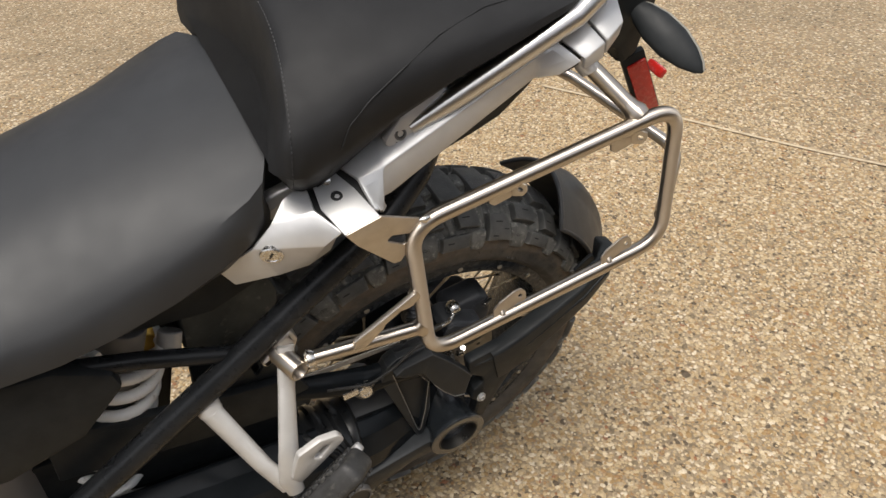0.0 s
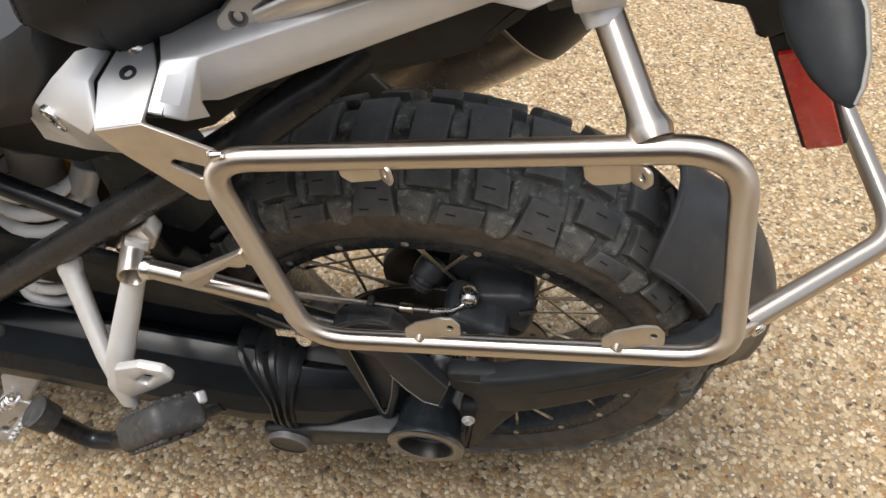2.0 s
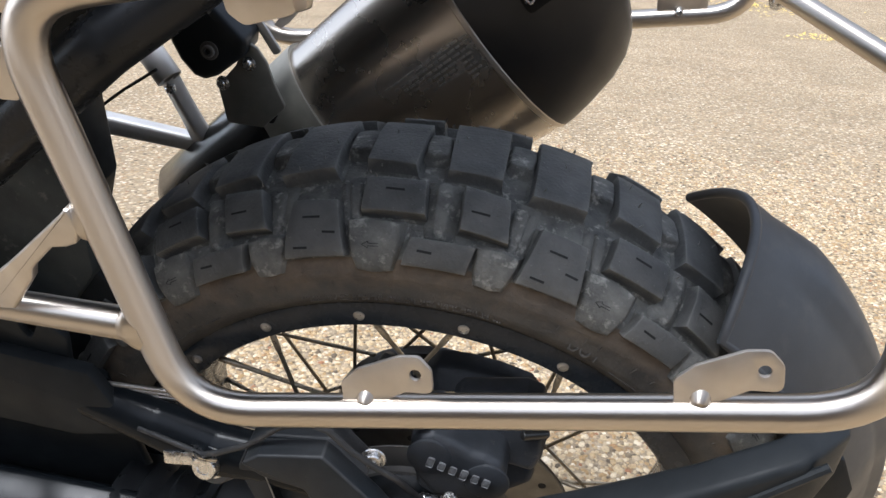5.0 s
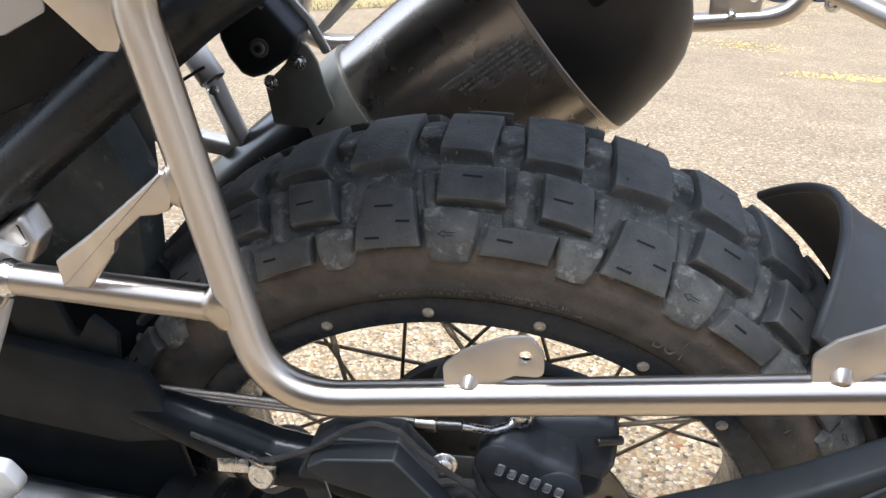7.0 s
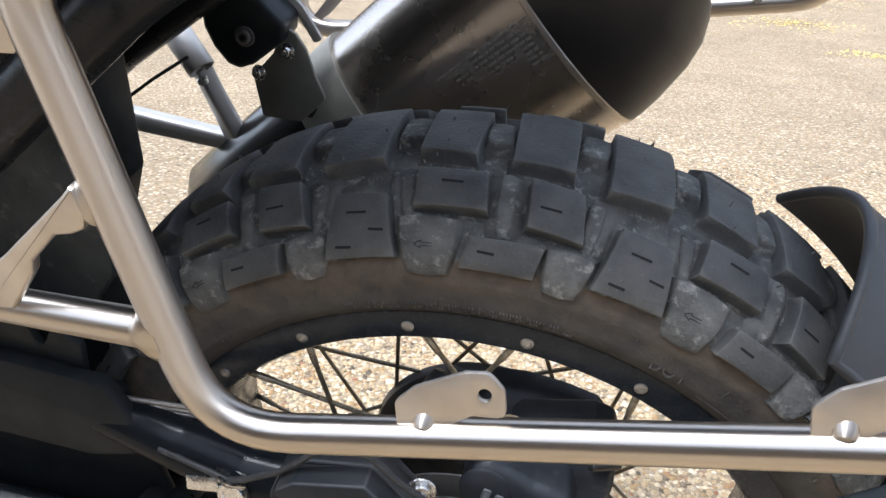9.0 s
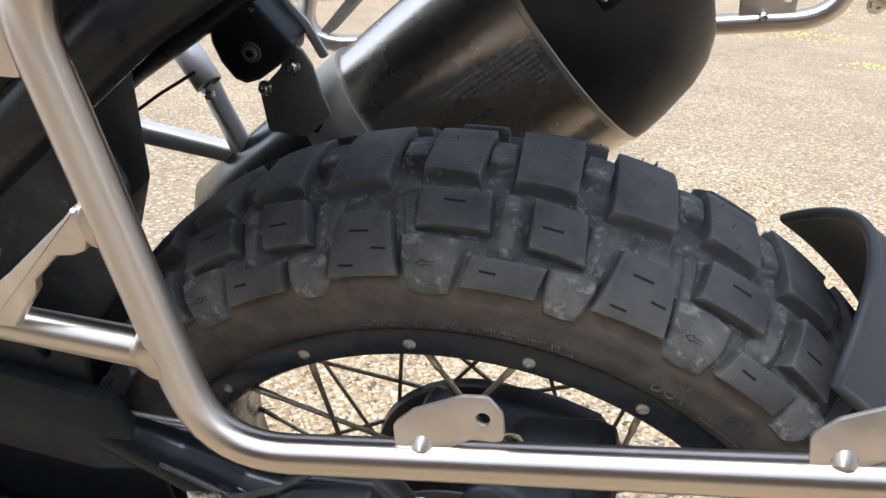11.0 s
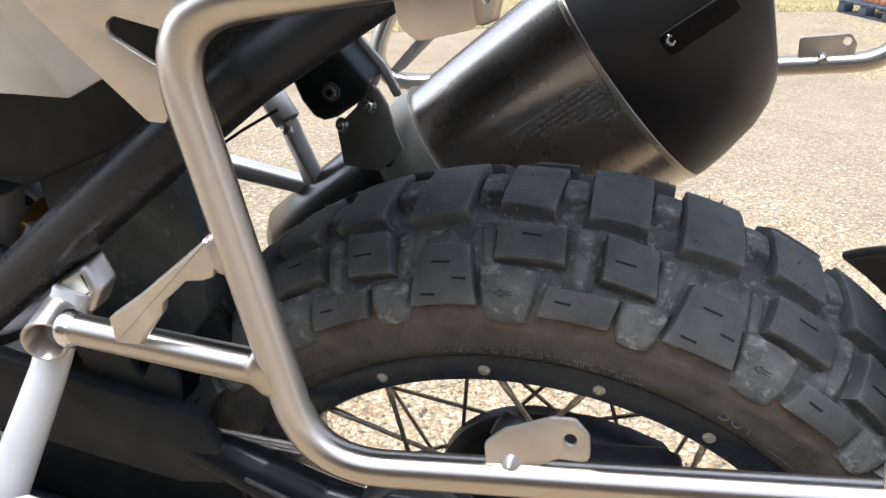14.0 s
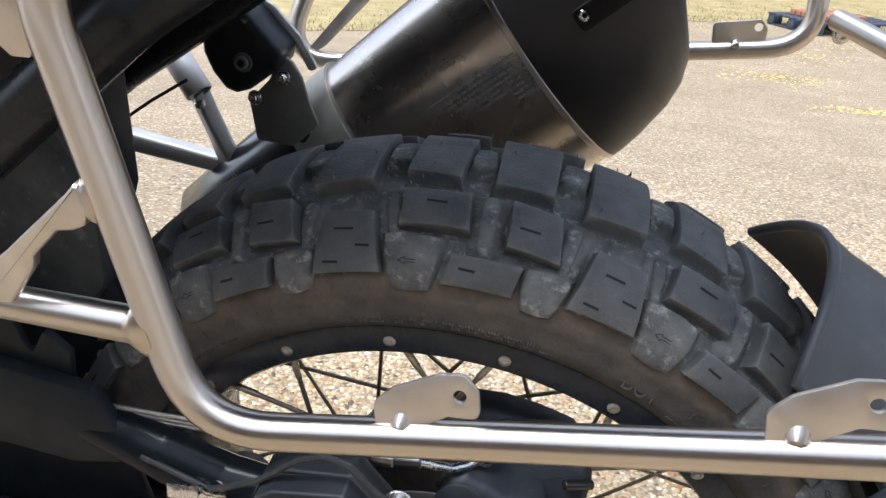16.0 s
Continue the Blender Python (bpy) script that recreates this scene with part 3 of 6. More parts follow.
def tread_point(s, depth, theta, side=-1):
    """A point of the tread: s metres from the crown along the section, depth below the surface, theta round the wheel."""
    s = max(0.0, min(s, _s[-1]))
    y, r = np.interp(s, _s, _t[:, 0]), np.interp(s, _s, _t[:, 1])
    e = 0.003
    y0, r0 = np.interp(max(s - e, 0), _s, _t[:, 0]), np.interp(max(s - e, 0), _s, _t[:, 1])
    y1, r1 = np.interp(s + e, _s, _t[:, 0]), np.interp(s + e, _s, _t[:, 1])
    ny, nr = (r0 - r1), (y1 - y0)
    k = math.hypot(ny, nr) or 1
    if s < e:
        ny, nr, k = 0, 1, 1
    y, r = y - depth * ny / k, r - depth * nr / k
    return V(r * math.sin(theta), side * y, r * math.cos(theta))


def s_of(y):
    """Along the section from the crown to that y (shoulder included)."""
    return float(np.interp(abs(y), _t[:11, 0], _s[:11])) * (1 if y >= 0 else -1)


def tyre():
    seg = 144
    half = []
    n = 26
    for k in range(n + 1):
        s = _s[-1] * k / n
        y = float(np.interp(s, _s, _t[:, 0]))
        d = 0.0115 if y < 0.066 else 0.0115 - 0.0055 * min(1, (s - s_of(0.066)) / (_s[-1] - s_of(0.066)))
        p = tread_point(s, d, 0, 1)
        half.append((p.z, p.y))
    wall = [(r, y) for y, r in WALL]
    inner = [(0.2345, 0.0655)]
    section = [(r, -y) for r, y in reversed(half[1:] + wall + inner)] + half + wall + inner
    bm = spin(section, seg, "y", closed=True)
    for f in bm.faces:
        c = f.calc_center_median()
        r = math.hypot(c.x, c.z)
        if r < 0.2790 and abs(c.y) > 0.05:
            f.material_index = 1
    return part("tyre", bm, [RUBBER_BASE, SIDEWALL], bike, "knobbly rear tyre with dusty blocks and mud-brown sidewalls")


TYRE = tyre()


def tread_block(quad, rise=0.0, slots=(), marks=(), depth=0.0115, flare=0.0012, round_c=0.0, mat=None, edge_in=0.0008, n=6):
    """One knob: quad of (degrees round the wheel, y across it in mm) from its far front corner round to its near front
    one; slots as (u, y, length) of narrow cuts, their shade painted as flat dark faces, marks as fine dark lines (u, y,
    u, y).
    """
    bm = bmesh.new()
    mid_r = 0.31
    (ua, ya), (ub, yb), (uc, yc), (ud, yd) = [(u, math.copysign(s_of(abs(y) / 1000), -y)) for u, y in quad]

    def at(fu, fs, dep, grow):
        u = (ua + (ub - ua) * fu) * (1 - fs) + (ud + (uc - ud) * fu) * fs
        s = (ya + (yb - ya) * fu) * (1 - fs) + (yd + (yc - yd) * fu) * fs
        cu, cs = (fu - 0.5) * 2, (fs - 0.5) * 2
        if round_c and (cu or cs):
            k = 1 - round_c * (1 - max(abs(cu), abs(cs)) / math.hypot(cu, cs))
            um, sm = (ua + ub + uc + ud) / 4, (ya + yb + yc + yd) / 4
            u, s = um + (u - um) * k, sm + (s - sm) * k
        u = radians(u) + cu * grow / mid_r
        s += cs * grow
        return tread_point(s, dep, u, -1) if s >= 0 else tread_point(-s, dep, u, 1)
    e = edge_in
    layers = [(-rise, -e), (-rise + 0.3 * e, -0.35 * e), (-rise + e, 0.0), (-rise + 0.45 * (depth + rise), flare * 0.4), (depth * 0.84, flare), (depth * 0.97, flare + 0.0016), (depth + 0.0012, flare + 0.0036)]
    edge = [(i / n, 0.0) for i in range(n)] + [(1.0, j / n) for j in range(n)] + [(1 - i / n, 1.0) for i in range(n)] + [(0.0, 1 - j / n) for j in range(n)]
    rings = [[bm.verts.new(at(fu, fs, d, g)) for fu, fs in edge] for d, g in layers]
    for k, (a, b) in enumerate(zip(rings, rings[1:])):
        for i in range(len(edge)):
            f = bm.faces.new((a[i], a[(i + 1) % len(edge)], b[(i + 1) % len(edge)], b[i]))
            f.material_index = 2 if k >= 4 else 0
    inner = [[None] * (n + 1) for _ in range(n + 1)]
    for k, (fu, fs) in enumerate(edge):
        inner[round(fu * n)][round(fs * n)] = rings[0][k]
    for i in range(n + 1):
        for j in range(n + 1):
            if inner[i][j] is None:
                inner[i][j] = bm.verts.new(at(i / n, j / n, -rise, -e))
    for i in range(n):
        for j in range(n):
            bm.faces.new((inner[i][j], inner[i + 1][j], inner[i + 1][j + 1], inner[i][j + 1]))
    bmesh.ops.recalc_face_normals(bm, faces=bm.faces)
    # The cuts have no depth: flat dark faces carry their shade.
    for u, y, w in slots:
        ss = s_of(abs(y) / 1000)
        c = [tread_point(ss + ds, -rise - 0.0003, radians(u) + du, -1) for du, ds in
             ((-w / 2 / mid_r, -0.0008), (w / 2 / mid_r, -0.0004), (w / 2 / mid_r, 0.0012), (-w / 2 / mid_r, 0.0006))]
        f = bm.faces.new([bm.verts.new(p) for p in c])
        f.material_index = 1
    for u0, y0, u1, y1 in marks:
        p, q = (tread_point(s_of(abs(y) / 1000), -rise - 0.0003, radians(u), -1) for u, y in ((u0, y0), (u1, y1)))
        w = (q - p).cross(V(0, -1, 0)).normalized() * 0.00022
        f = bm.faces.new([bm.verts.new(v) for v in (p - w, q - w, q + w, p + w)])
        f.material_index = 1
    me = bpy.data.meshes.new("tread_block")
    bm.to_mesh(me)
    bm.free()
    me.materials.append(mat or RUBBER)
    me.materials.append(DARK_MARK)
    me.materials.append(RUBBER_BASE)
    me.shade_smooth()
    me.set_sharp_from_angle(angle=radians(40))
    return me


ARROW = ((25.3, -76.5, 26.1, -75.2), (25.3, -76.5, 26.1, -77.8), (26.1, -75.2, 26.1, -76.0), (26.1, -77.8, 26.1, -77.0), (26.1, -76.0, 27.4, -76.0), (26.1, -77.0, 27.4, -77.0))
# one pitch of 30 degrees: crown, middle and shoulder rows, with their ties
PITCH = [
    tread_block([(14.4, 36), (21.0, 38), (20.9, -31), (14.3, -34)]),
    tread_block([(24.7, 31), (30.9, 28), (30.5, -27), (24.6, -23)]),
    tread_block([(3.8, 36), (10.6, 39), (10.6, -28), (4.3, -28)]),
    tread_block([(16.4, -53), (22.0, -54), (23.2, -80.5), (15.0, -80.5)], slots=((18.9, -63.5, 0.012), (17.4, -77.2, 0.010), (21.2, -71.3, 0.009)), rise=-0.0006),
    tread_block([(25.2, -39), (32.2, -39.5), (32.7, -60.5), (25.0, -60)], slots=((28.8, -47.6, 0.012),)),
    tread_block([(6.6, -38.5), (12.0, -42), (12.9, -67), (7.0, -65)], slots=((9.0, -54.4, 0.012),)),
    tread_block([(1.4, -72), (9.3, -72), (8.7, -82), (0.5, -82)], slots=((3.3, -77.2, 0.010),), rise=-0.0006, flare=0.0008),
]
TIES = [
    tread_block([(23.0, -63), (30.2, -64), (29.4, -84.3), (24.2, -84.3)], marks=ARROW, rise=-0.0035, round_c=0.35, flare=0.0022, mat=RUBBER_BASE, edge_in=0.0022),
    tread_block([(9.4, -70), (15.2, -70), (13.9, -84.3), (9.9, -84.3)], rise=-0.0035, round_c=0.35, flare=0.0022, mat=RUBBER_BASE, edge_in=0.0022),
    tread_block([(0.8, 20), (3.6, 20), (4.0, -9), (0.9, -9)], rise=-0.0035, round_c=0.35, flare=0.002, mat=RUBBER_BASE, edge_in=0.0016),
    tread_block([(10.9, 26), (14.3, 26), (14.0, -4), (10.9, -4)], rise=-0.0035, round_c=0.35, flare=0.002, mat=RUBBER_BASE, edge_in=0.0016),
    tread_block([(21.3, 24), (24.6, 24), (24.4, -6), (21.3, -6)], rise=-0.0035, round_c=0.35, flare=0.002, mat=RUBBER_BASE, edge_in=0.0016),
    tread_block([(3.2, -34), (5.6, -34), (5.6, -70), (3.6, -70)], rise=-0.0050, round_c=0.4, flare=0.004, mat=RUBBER_BASE, edge_in=0.0022),
    tread_block([(12.6, -40), (14.8, -40), (14.2, -72), (12.8, -72)], rise=-0.0075, round_c=0.4, flare=0.005, mat=RUBBER_BASE, edge_in=0.0022),
    tread_block([(22.6, -36), (24.4, -36), (24.8, -64), (23.4, -64)], rise=-0.0075, round_c=0.4, flare=0.005, mat=RUBBER_BASE, edge_in=0.0022),
]
for k in range(12):
    for me in PITCH:
        piece("tread_block", me, TYRE, pose(0, 0, 0, 0, 30 * k, 0))
    for me in TIES:
        piece("tie_bar", me, TYRE, pose(0, 0, 0, 0, 30 * k, 0))
    for me in PITCH[3:]:
        piece("tread_block", me, TYRE, pose(0, 0, 0, 0, 30 * k + 8.5, 0) @ pose(0, 0, 0, 0, 0, 180))

# moulding hairs left on the knobs
hairs = bmesh.new()
rng = random.Random(5)
for k in range(90):
    t, sd = radians(rng.uniform(-75, 75)), rng.choice((-1, 1))
    a = tread_point(rng.uniform(0.0, 0.045), 0.0006, t, sd)
    up = V(math.sin(t) + rng.uniform(-0.4, 0.4), rng.uniform(-0.5, 0.5), math.cos(t)).normalized()
    l = rng.uniform(0.002, 0.005)
    sweep(hairs, [a, a + up * l * 0.6, a + up * l + V(rng.uniform(-1, 1), 0, rng.uniform(-1, 1)) * 0.0008], [0.0006, 0.0004, 0.0002], 5)
tagged(part("moulding_hairs", hairs, RUBBER, TYRE), kind="stuff")

# raised lettering on the near sidewall
def wall_mark(theta, r, data, turn=0.0):
    """Sets data on the near sidewall at theta degrees round the wheel, reading along the circle."""
    ob = new("raised_lettering", data)
    ob.parent = TYRE
    y = -float(np.interp(r, [0.2392, 0.2450, 0.2500, 0.2560, 0.2655], [0.0692, 0.0742, 0.0772, 0.0786, 0.0775])) - 0.0002
    a = radians(theta)
    tilt = -46 if r < 0.250 else -25
    ob.matrix_basis = Matrix.Translation((r * math.sin(a), y, r * math.cos(a))) @ pose(0, 0, 0, 0, theta + turn, 0) @ pose(0, 0, 0, 90 + tilt, 0, 0)
    return ob


for k, letter in enumerate("DOT"):
    fc = bpy.data.curves.new("raised_lettering", "FONT")
    fc.body, fc.size, fc.extrude, fc.align_x, fc.align_y = letter, 0.0105, 0.0006, "CENTER", "CENTER"
    fc.materials.append(SIDEWALL)
    wall_mark(26.6 + 1.9 * k, 0.2545, fc)
rng = random.Random(21)
for k in range(5):
    bar = block((0.0050, 0.0010, 0.0010), Matrix(), 0.0002)
    me = bpy.data.meshes.new("raised_bar")
    bar.to_mesh(me)
    bar.free()
    me.materials.append(SIDEWALL)
    wall_mark(34.5 + 1.5 * k, 0.2490, me)
rng = random.Random(8)
small = bmesh.new()
for r, a0, a1 in ((0.2525, -15.0, 13.5), (0.2488, -14.0, 15.0), (0.2520, -44.0, -30.0)):
    a = a0
    while a < a1:
        for _ in range(rng.randint(2, 7)):
            y = -float(np.interp(r, [0.2392, 0.2450, 0.2500, 0.2560, 0.2655], [0.0692, 0.0742, 0.0772, 0.0786, 0.0775])) - 0.0001
            t = radians(a)
            m = Matrix.Translation((r * math.sin(t), y, r * math.cos(t))) @ pose(0, 0, 0, 0, a, 0) @ pose(0, 0, 0, 62, 0, 0)
            block((0.0011, rng.choice((0.0015, 0.0020, 0.0022)), 0.0010), m, 0, bm=small)
            a += 0.42
        a += 0.55
tagged(part("sidewall_lettering", small, SIDEWALL, TYRE, smooth=False), kind="stuff")

seams = bmesh.new()
for k in range(48):
    a = -92 + 4.1 * k + rng.uniform(-1.2, 1.2)
    t, r, l = radians(a), rng.uniform(0.262, 0.268), rng.uniform(0.006, 0.011)
    block((0.0009, l, 0.0009), Matrix.Translation((r * math.sin(t), -0.0779, r * math.cos(t))) @ pose(0, 0, 0, 0, a + rng.uniform(-6, 6), 0) @ pose(0, 0, 0, 88, 0, 0), 0, bm=seams)
tagged(part("sidewall_seams", seams, SIDEWALL, TYRE, smooth=False), kind="stuff")

# -- rim, spokes, hub, disc --
rim_section = [(0.2395, -0.0700), (0.2350, -0.0715), (0.2200, -0.0700), (0.2170, -0.0660), (0.2155, -0.0560), (0.2120, -0.0480), (0.2050, -0.030),
               (0.2035, 0.0), (0.2050, 0.030), (0.2120, 0.0480), (0.2155, 0.0560), (0.2170, 0.0660), (0.2200, 0.0700), (0.2350, 0.0715), (0.2395, 0.0700),
               (0.2380, 0.0640), (0.2200, 0.0600), (0.2110, 0.030), (0.2095, 0.0), (0.2110, -0.030), (0.2200, -0.0600), (0.2380, -0.0640)]
RIM = part("rim", spin(rim_section, 120, "y", closed=True), RIM_BLACK, bike, "black cross-spoke wheel rim with nickel nipples at its edge")


def nipple_mesh():
    bm = bmesh.new()
    sweep(bm, [V(0, 0.001, 0), V(0, -0.0006, 0), V(0, -0.0012, 0), V(0, -0.0014, 0), V(0, -0.0007, 0)], [0.0040, 0.0040, 0.0032, 0.0018, 0.0010], 14)
    me = bpy.data.meshes.new("nipple")
    bm.to_mesh(me)
    bm.free()
    me.materials.append(NIPPLE)
    me.shade_smooth()
    me.set_sharp_from_angle(angle=radians(52))
    return me


def spoke_mesh(turn, side):
    a = V(0.0, side * 0.063, 0.2172)
    h = radians(turn)
    b = V(0.078 * math.sin(h), side * 0.036, 0.078 * math.cos(h))
    bm = bmesh.new()
    sweep(bm, [a, a.lerp(b, 0.08), a.lerp(b, 0.1), b], [0.0024, 0.0024, 0.0018, 0.0018], 8)
    me = bpy.data.meshes.new("spoke")
    bm.to_mesh(me)
    bm.free()
    me.materials.append(SPOKE)
    me.shade_smooth()
    return me


NIP = nipple_mesh()
SPOKES = {(t, s): spoke_mesh(t, s) for t in (67, -67) for s in (-1, 1)}
for k in range(20):
    a = 10.4 + 18 * k
    piece("nipple", NIP, RIM, pose(0, 0, 0, 0, a, 0) @ Matrix.Translation((0, -0.0712, 0.2290)))
    piece("nipple", NIP, RIM, pose(0, 0, 0, 0, a + 9, 0) @ pose(0, 0.0712, 0.2290, 0, 0, 180))
    t = 67 if k % 2 else -67
    piece("spoke", SPOKES[t, -1], RIM, pose(0, 0, 0, 0, a + (1.6 if k % 2 else -1.6), 0))
    piece("spoke", SPOKES[t, 1], RIM, pose(0, 0, 0, 0, a + 9 + (1.6 if k % 2 else -1.6), 0))

hub_profile = [(0.030, -0.075), (0.066, -0.070), (0.070, -0.050), (0.066, -0.034), (0.052, -0.026), (0.046, 0.0), (0.060, 0.026), (0.094, 0.036), (0.096, 0.044), (0.080, 0.058), (0.040, 0.066)]
part("wheel_hub", spin(hub_profile, 48, "y"), SATIN_BLACK, bike)


def brake_disc():
    bm = spin([(0.082, -0.0560), (0.1325, -0.0560), (0.1335, -0.0570), (0.1335, -0.0600), (0.1325, -0.0610), (0.082, -0.0610)], 90, "y", closed=True)
    return part("brake_disc", bm, DISC, bike, "worn drilled steel rear brake disc")


DISC_OB = brake_disc()
# Near-black plugs on the disc paint the shade inside its drilled holes.
for k in range(30):
    a = radians(12 * k)
    r = (0.096, 0.108, 0.120)[k % 3]
    bm = bmesh.new()
    rod((r * math.sin(a), -0.0614, r * math.cos(a)), (r * math.sin(a), -0.0560, r * math.cos(a)), 0.0036, seg=12, bm=bm)
    part("drilled_hole_shade", bm, DARK_MARK, DISC_OB)
bm = spin([(0.030, -0.0580), (0.086, -0.0575), (0.088, -0.0590), (0.086, -0.0620), (0.050, -0.0680), (0.030, -0.0690)], 60, "y")
part("disc_carrier", bm, SATIN_BLACK, DISC_OB)

# -- pannier rack on the near side --
RT = 0.0087
hoop_pts = [V(-0.1206, -0.1982, 0.4839), V(0.2018, -0.1962, 0.5428), V(0.2478, -0.2054, 0.3278), V(-0.0830, -0.2072, 0.2727)]
RACK = part("pannier_rack", sweep(bmesh.new(), rounded(hoop_pts, [0.036, 0.042, 0.040, 0.040], 9, True), RT, 20, True), STEEL, bike,
            "brushed stainless steel tube pannier rack hoop")


# strut, brace and peg sleeve in front of the hoop
SL, SR = V(-0.226, -0.182, 0.3105), V(-0.098, -0.2045, 0.3262)
part("strut", rod(SL, SR, 0.0084, seg=22), STEEL, RACK)
part("weld_bead", turned(bmesh.new(), SL + (SR - SL) * 0.02, SR - SL, [(-0.004, 0.0070), (-0.001, 0.0104), (0.002, 0.0106), (0.005, 0.0094), (0.007, 0.0086)], 20), STEEL_WELD, RACK, "bright weld bead")


def weld_foot(p, along, out, r, name="weld_foot"):
    """The flared end of a strut, ground to the tube that it is welded to: long along the tube."""
    p, along, out = Vector(p), Vector(along).normalized(), Vector(out).normalized()
    w = along.cross(out).normalized()
    rng = random.Random(int(abs(p.x) * 1e4) + int(p.z * 1e4))
    secs = []
    for h, ra, rw in ((-0.0075, r, r), (-0.0050, r + 0.0012, r + 0.0006), (-0.0030, r + 0.0042, r + 0.0010), (-0.0012, r + 0.0060, r + 0.0011), (0.0030, r + 0.0064, r + 0.0008), (0.006, r + 0.0050, r)):
        secs.append([p + out * h + (along * math.cos(a) * ra + w * math.sin(a) * rw) * (1 + rng.uniform(-0.02, 0.02)) for a in (2 * math.pi * k / 24 for k in range(24))])
    return part(name, loft(secs), STEEL, RACK)


SIDE = hoop_pts[3] - hoop_pts[0]
weld_foot(SR, SIDE, SR - SL, 0.0085)
BP = lean_plane(-0.2075, 0.35, 0, -0.14, -0.10)
part("brace", slab(round2([(-0.1785, 0.3400), (-0.1585, 0.3559), (-0.1195, 0.3900), (-0.1130, 0.3965), (-0.1105, 0.3850), (-0.1134, 0.3772), (-0.1195, 0.3740), (-0.1281, 0.3720), (-0.1440, 0.3565), (-0.1462, 0.3500), (-0.1641, 0.3275), (-0.1785, 0.3254)], 0.0016, 3), BP, 0.0065, 0.0014, seg=3), STEEL_PLATE, RACK)
weld_foot(V(-0.1095, -0.2030, 0.3880), SIDE, V(0.75, -0.05, 0.64), 0.0062)


def sleeve(p0, p1, r, wall=0.0022):
    """An open steel sleeve."""
    p0, p1 = Vector(p0), Vector(p1)
    n = (p1 - p0).length
    return turned(bmesh.new(), p0, p1 - p0, [(0.03, r - wall), (0.0008, r - wall), (0, r - wall + 0.0006), (0, r - 0.0006), (0.0008, r), (n - 0.0008, r), (n, r - 0.0006)], 26)


PEG0, PEG1 = V(-0.2365, -0.190, 0.3047), V(-0.250, -0.148, 0.3010)
part("peg_sleeve", sleeve(PEG0, PEG1, 0.0122), STEEL, RACK)
part("sleeve_bracket", slab(round2([(-0.2720, 0.2920), (-0.2489, 0.3186), (-0.2327, 0.3301), (-0.2240, 0.3146), (-0.2300, 0.3015), (-0.2518, 0.2960)], 0.004, 4), lean_plane(-0.158, 0.31, 0.25), 0.020, 0.005, seg=4), STEEL_PLATE, RACK, "bright cast bracket of the peg sleeve")

# upper gusset plate between frame and hoop
gus = [(-0.1885, 0.5000), (-0.1520, 0.5115), (-0.1095, 0.4930), (-0.1120, 0.4700), (-0.1270, 0.4400), (-0.1350, 0.4400), (-0.1740, 0.4800)]
hole = [(-0.1437, 0.4740), (-0.1432, 0.4782), (-0.1394, 0.4812), (-0.1204, 0.4771), (-0.1180, 0.4735), (-0.1250, 0.4628)]
part("gusset_plate", slab(round2(gus, 0.002, 3), side_plane(-0.1985), 0.003, 0.0006, holes=[round2(hole, 0.003, 3)]), STEEL_PLATE, RACK)
part("weld_bead", tube([V(-0.1125, -0.2015, 0.4945), V(-0.1075, -0.2035, 0.4955), V(-0.1020, -0.2030, 0.4970)], [0.0022, 0.0042, 0.0020], 0, 12), STEEL_WELD, RACK, "bright weld bead")


def lower_tab(x, z, tilt):
    """A bent pannier tab on the lower rail with a bolt hole and its pin."""
    m = plane_of((x, -0.2045, z), (math.cos(tilt), 0, math.sin(tilt)), (0, 0.25, 1))
    a = round2([(-0.006, -0.009), (0.004, -0.015), (0.013, -0.003), (0.026, 0.003), (0.0395, 0.002), (0.0395, 0.015), (0.034, 0.0222), (0.024, 0.0222), (0.003, 0.0150), (-0.006, 0.008)], 0.0045, 4)
    ob = part("lower_tab", slab(a, m, 0.0026, 0.0005, holes=[circle2(0.0315, 0.0125, 0.0028)]), STEEL_PLATE, RACK, "bent steel mounting tab with a hole")
    part("tab_pin", tube([V(x + 0.0048, -0.2096, z - 0.0030), V(x + 0.0050, -0.2088, z - 0.0026), V(x + 0.0052, -0.2072, z - 0.0015), V(x + 0.006, -0.202, z + 0.001)], [0.0018, 0.0037, 0.0047, 0.0054], 0, 14), STEEL, ob)
    return ob


lower_tab(0.0075, 0.2975, 0.13)
lower_tab(0.160, 0.3245, 0.15)


def upper_tab(x, z, tilt):
    m = plane_of((x, -0.1955, z), (math.cos(tilt), 0, math.sin(tilt)), (0, 0.12, 1))
    a = round2([(0.0, 0.016), (0.0005, -0.006), (0.006, -0.0115), (0.028, -0.0095), (0.029, 0.016)], 0.005, 4)
    ob = part("upper_tab", slab(a, m, 0.0026, 0.0005), STEEL_PLATE, RACK, "bent steel mounting tab with a hole")
    m2 = m @ Matrix.Translation((0.028, 0, 0)) @ pose(0, 0, 0, 0, -48, 0)
    b = round2([(0.0, -0.0095), (0.013, -0.0065), (0.0175, 0.000), (0.0175, 0.009), (0.0, 0.012)], 0.004, 4)
    part("tab_ear", slab(b, m2, 0.0026, 0.0005, holes=[circle2(0.0105, 0.0015, 0.0030)]), STEEL_PLATE, ob)
    return ob


upper_tab(-0.031, 0.4885, 0.17)
upper_tab(0.118, 0.511, 0.17)

# post from the tail frame down to the hoop, and the tail tube behind it
P0, P1 = V(0.118, -0.127, 0.574), V(0.153, -0.193, 0.537)
part("post", rod(P0 + (P0 - P1) * 0.1, P1, 0.0094, seg=20), STEEL, RACK)
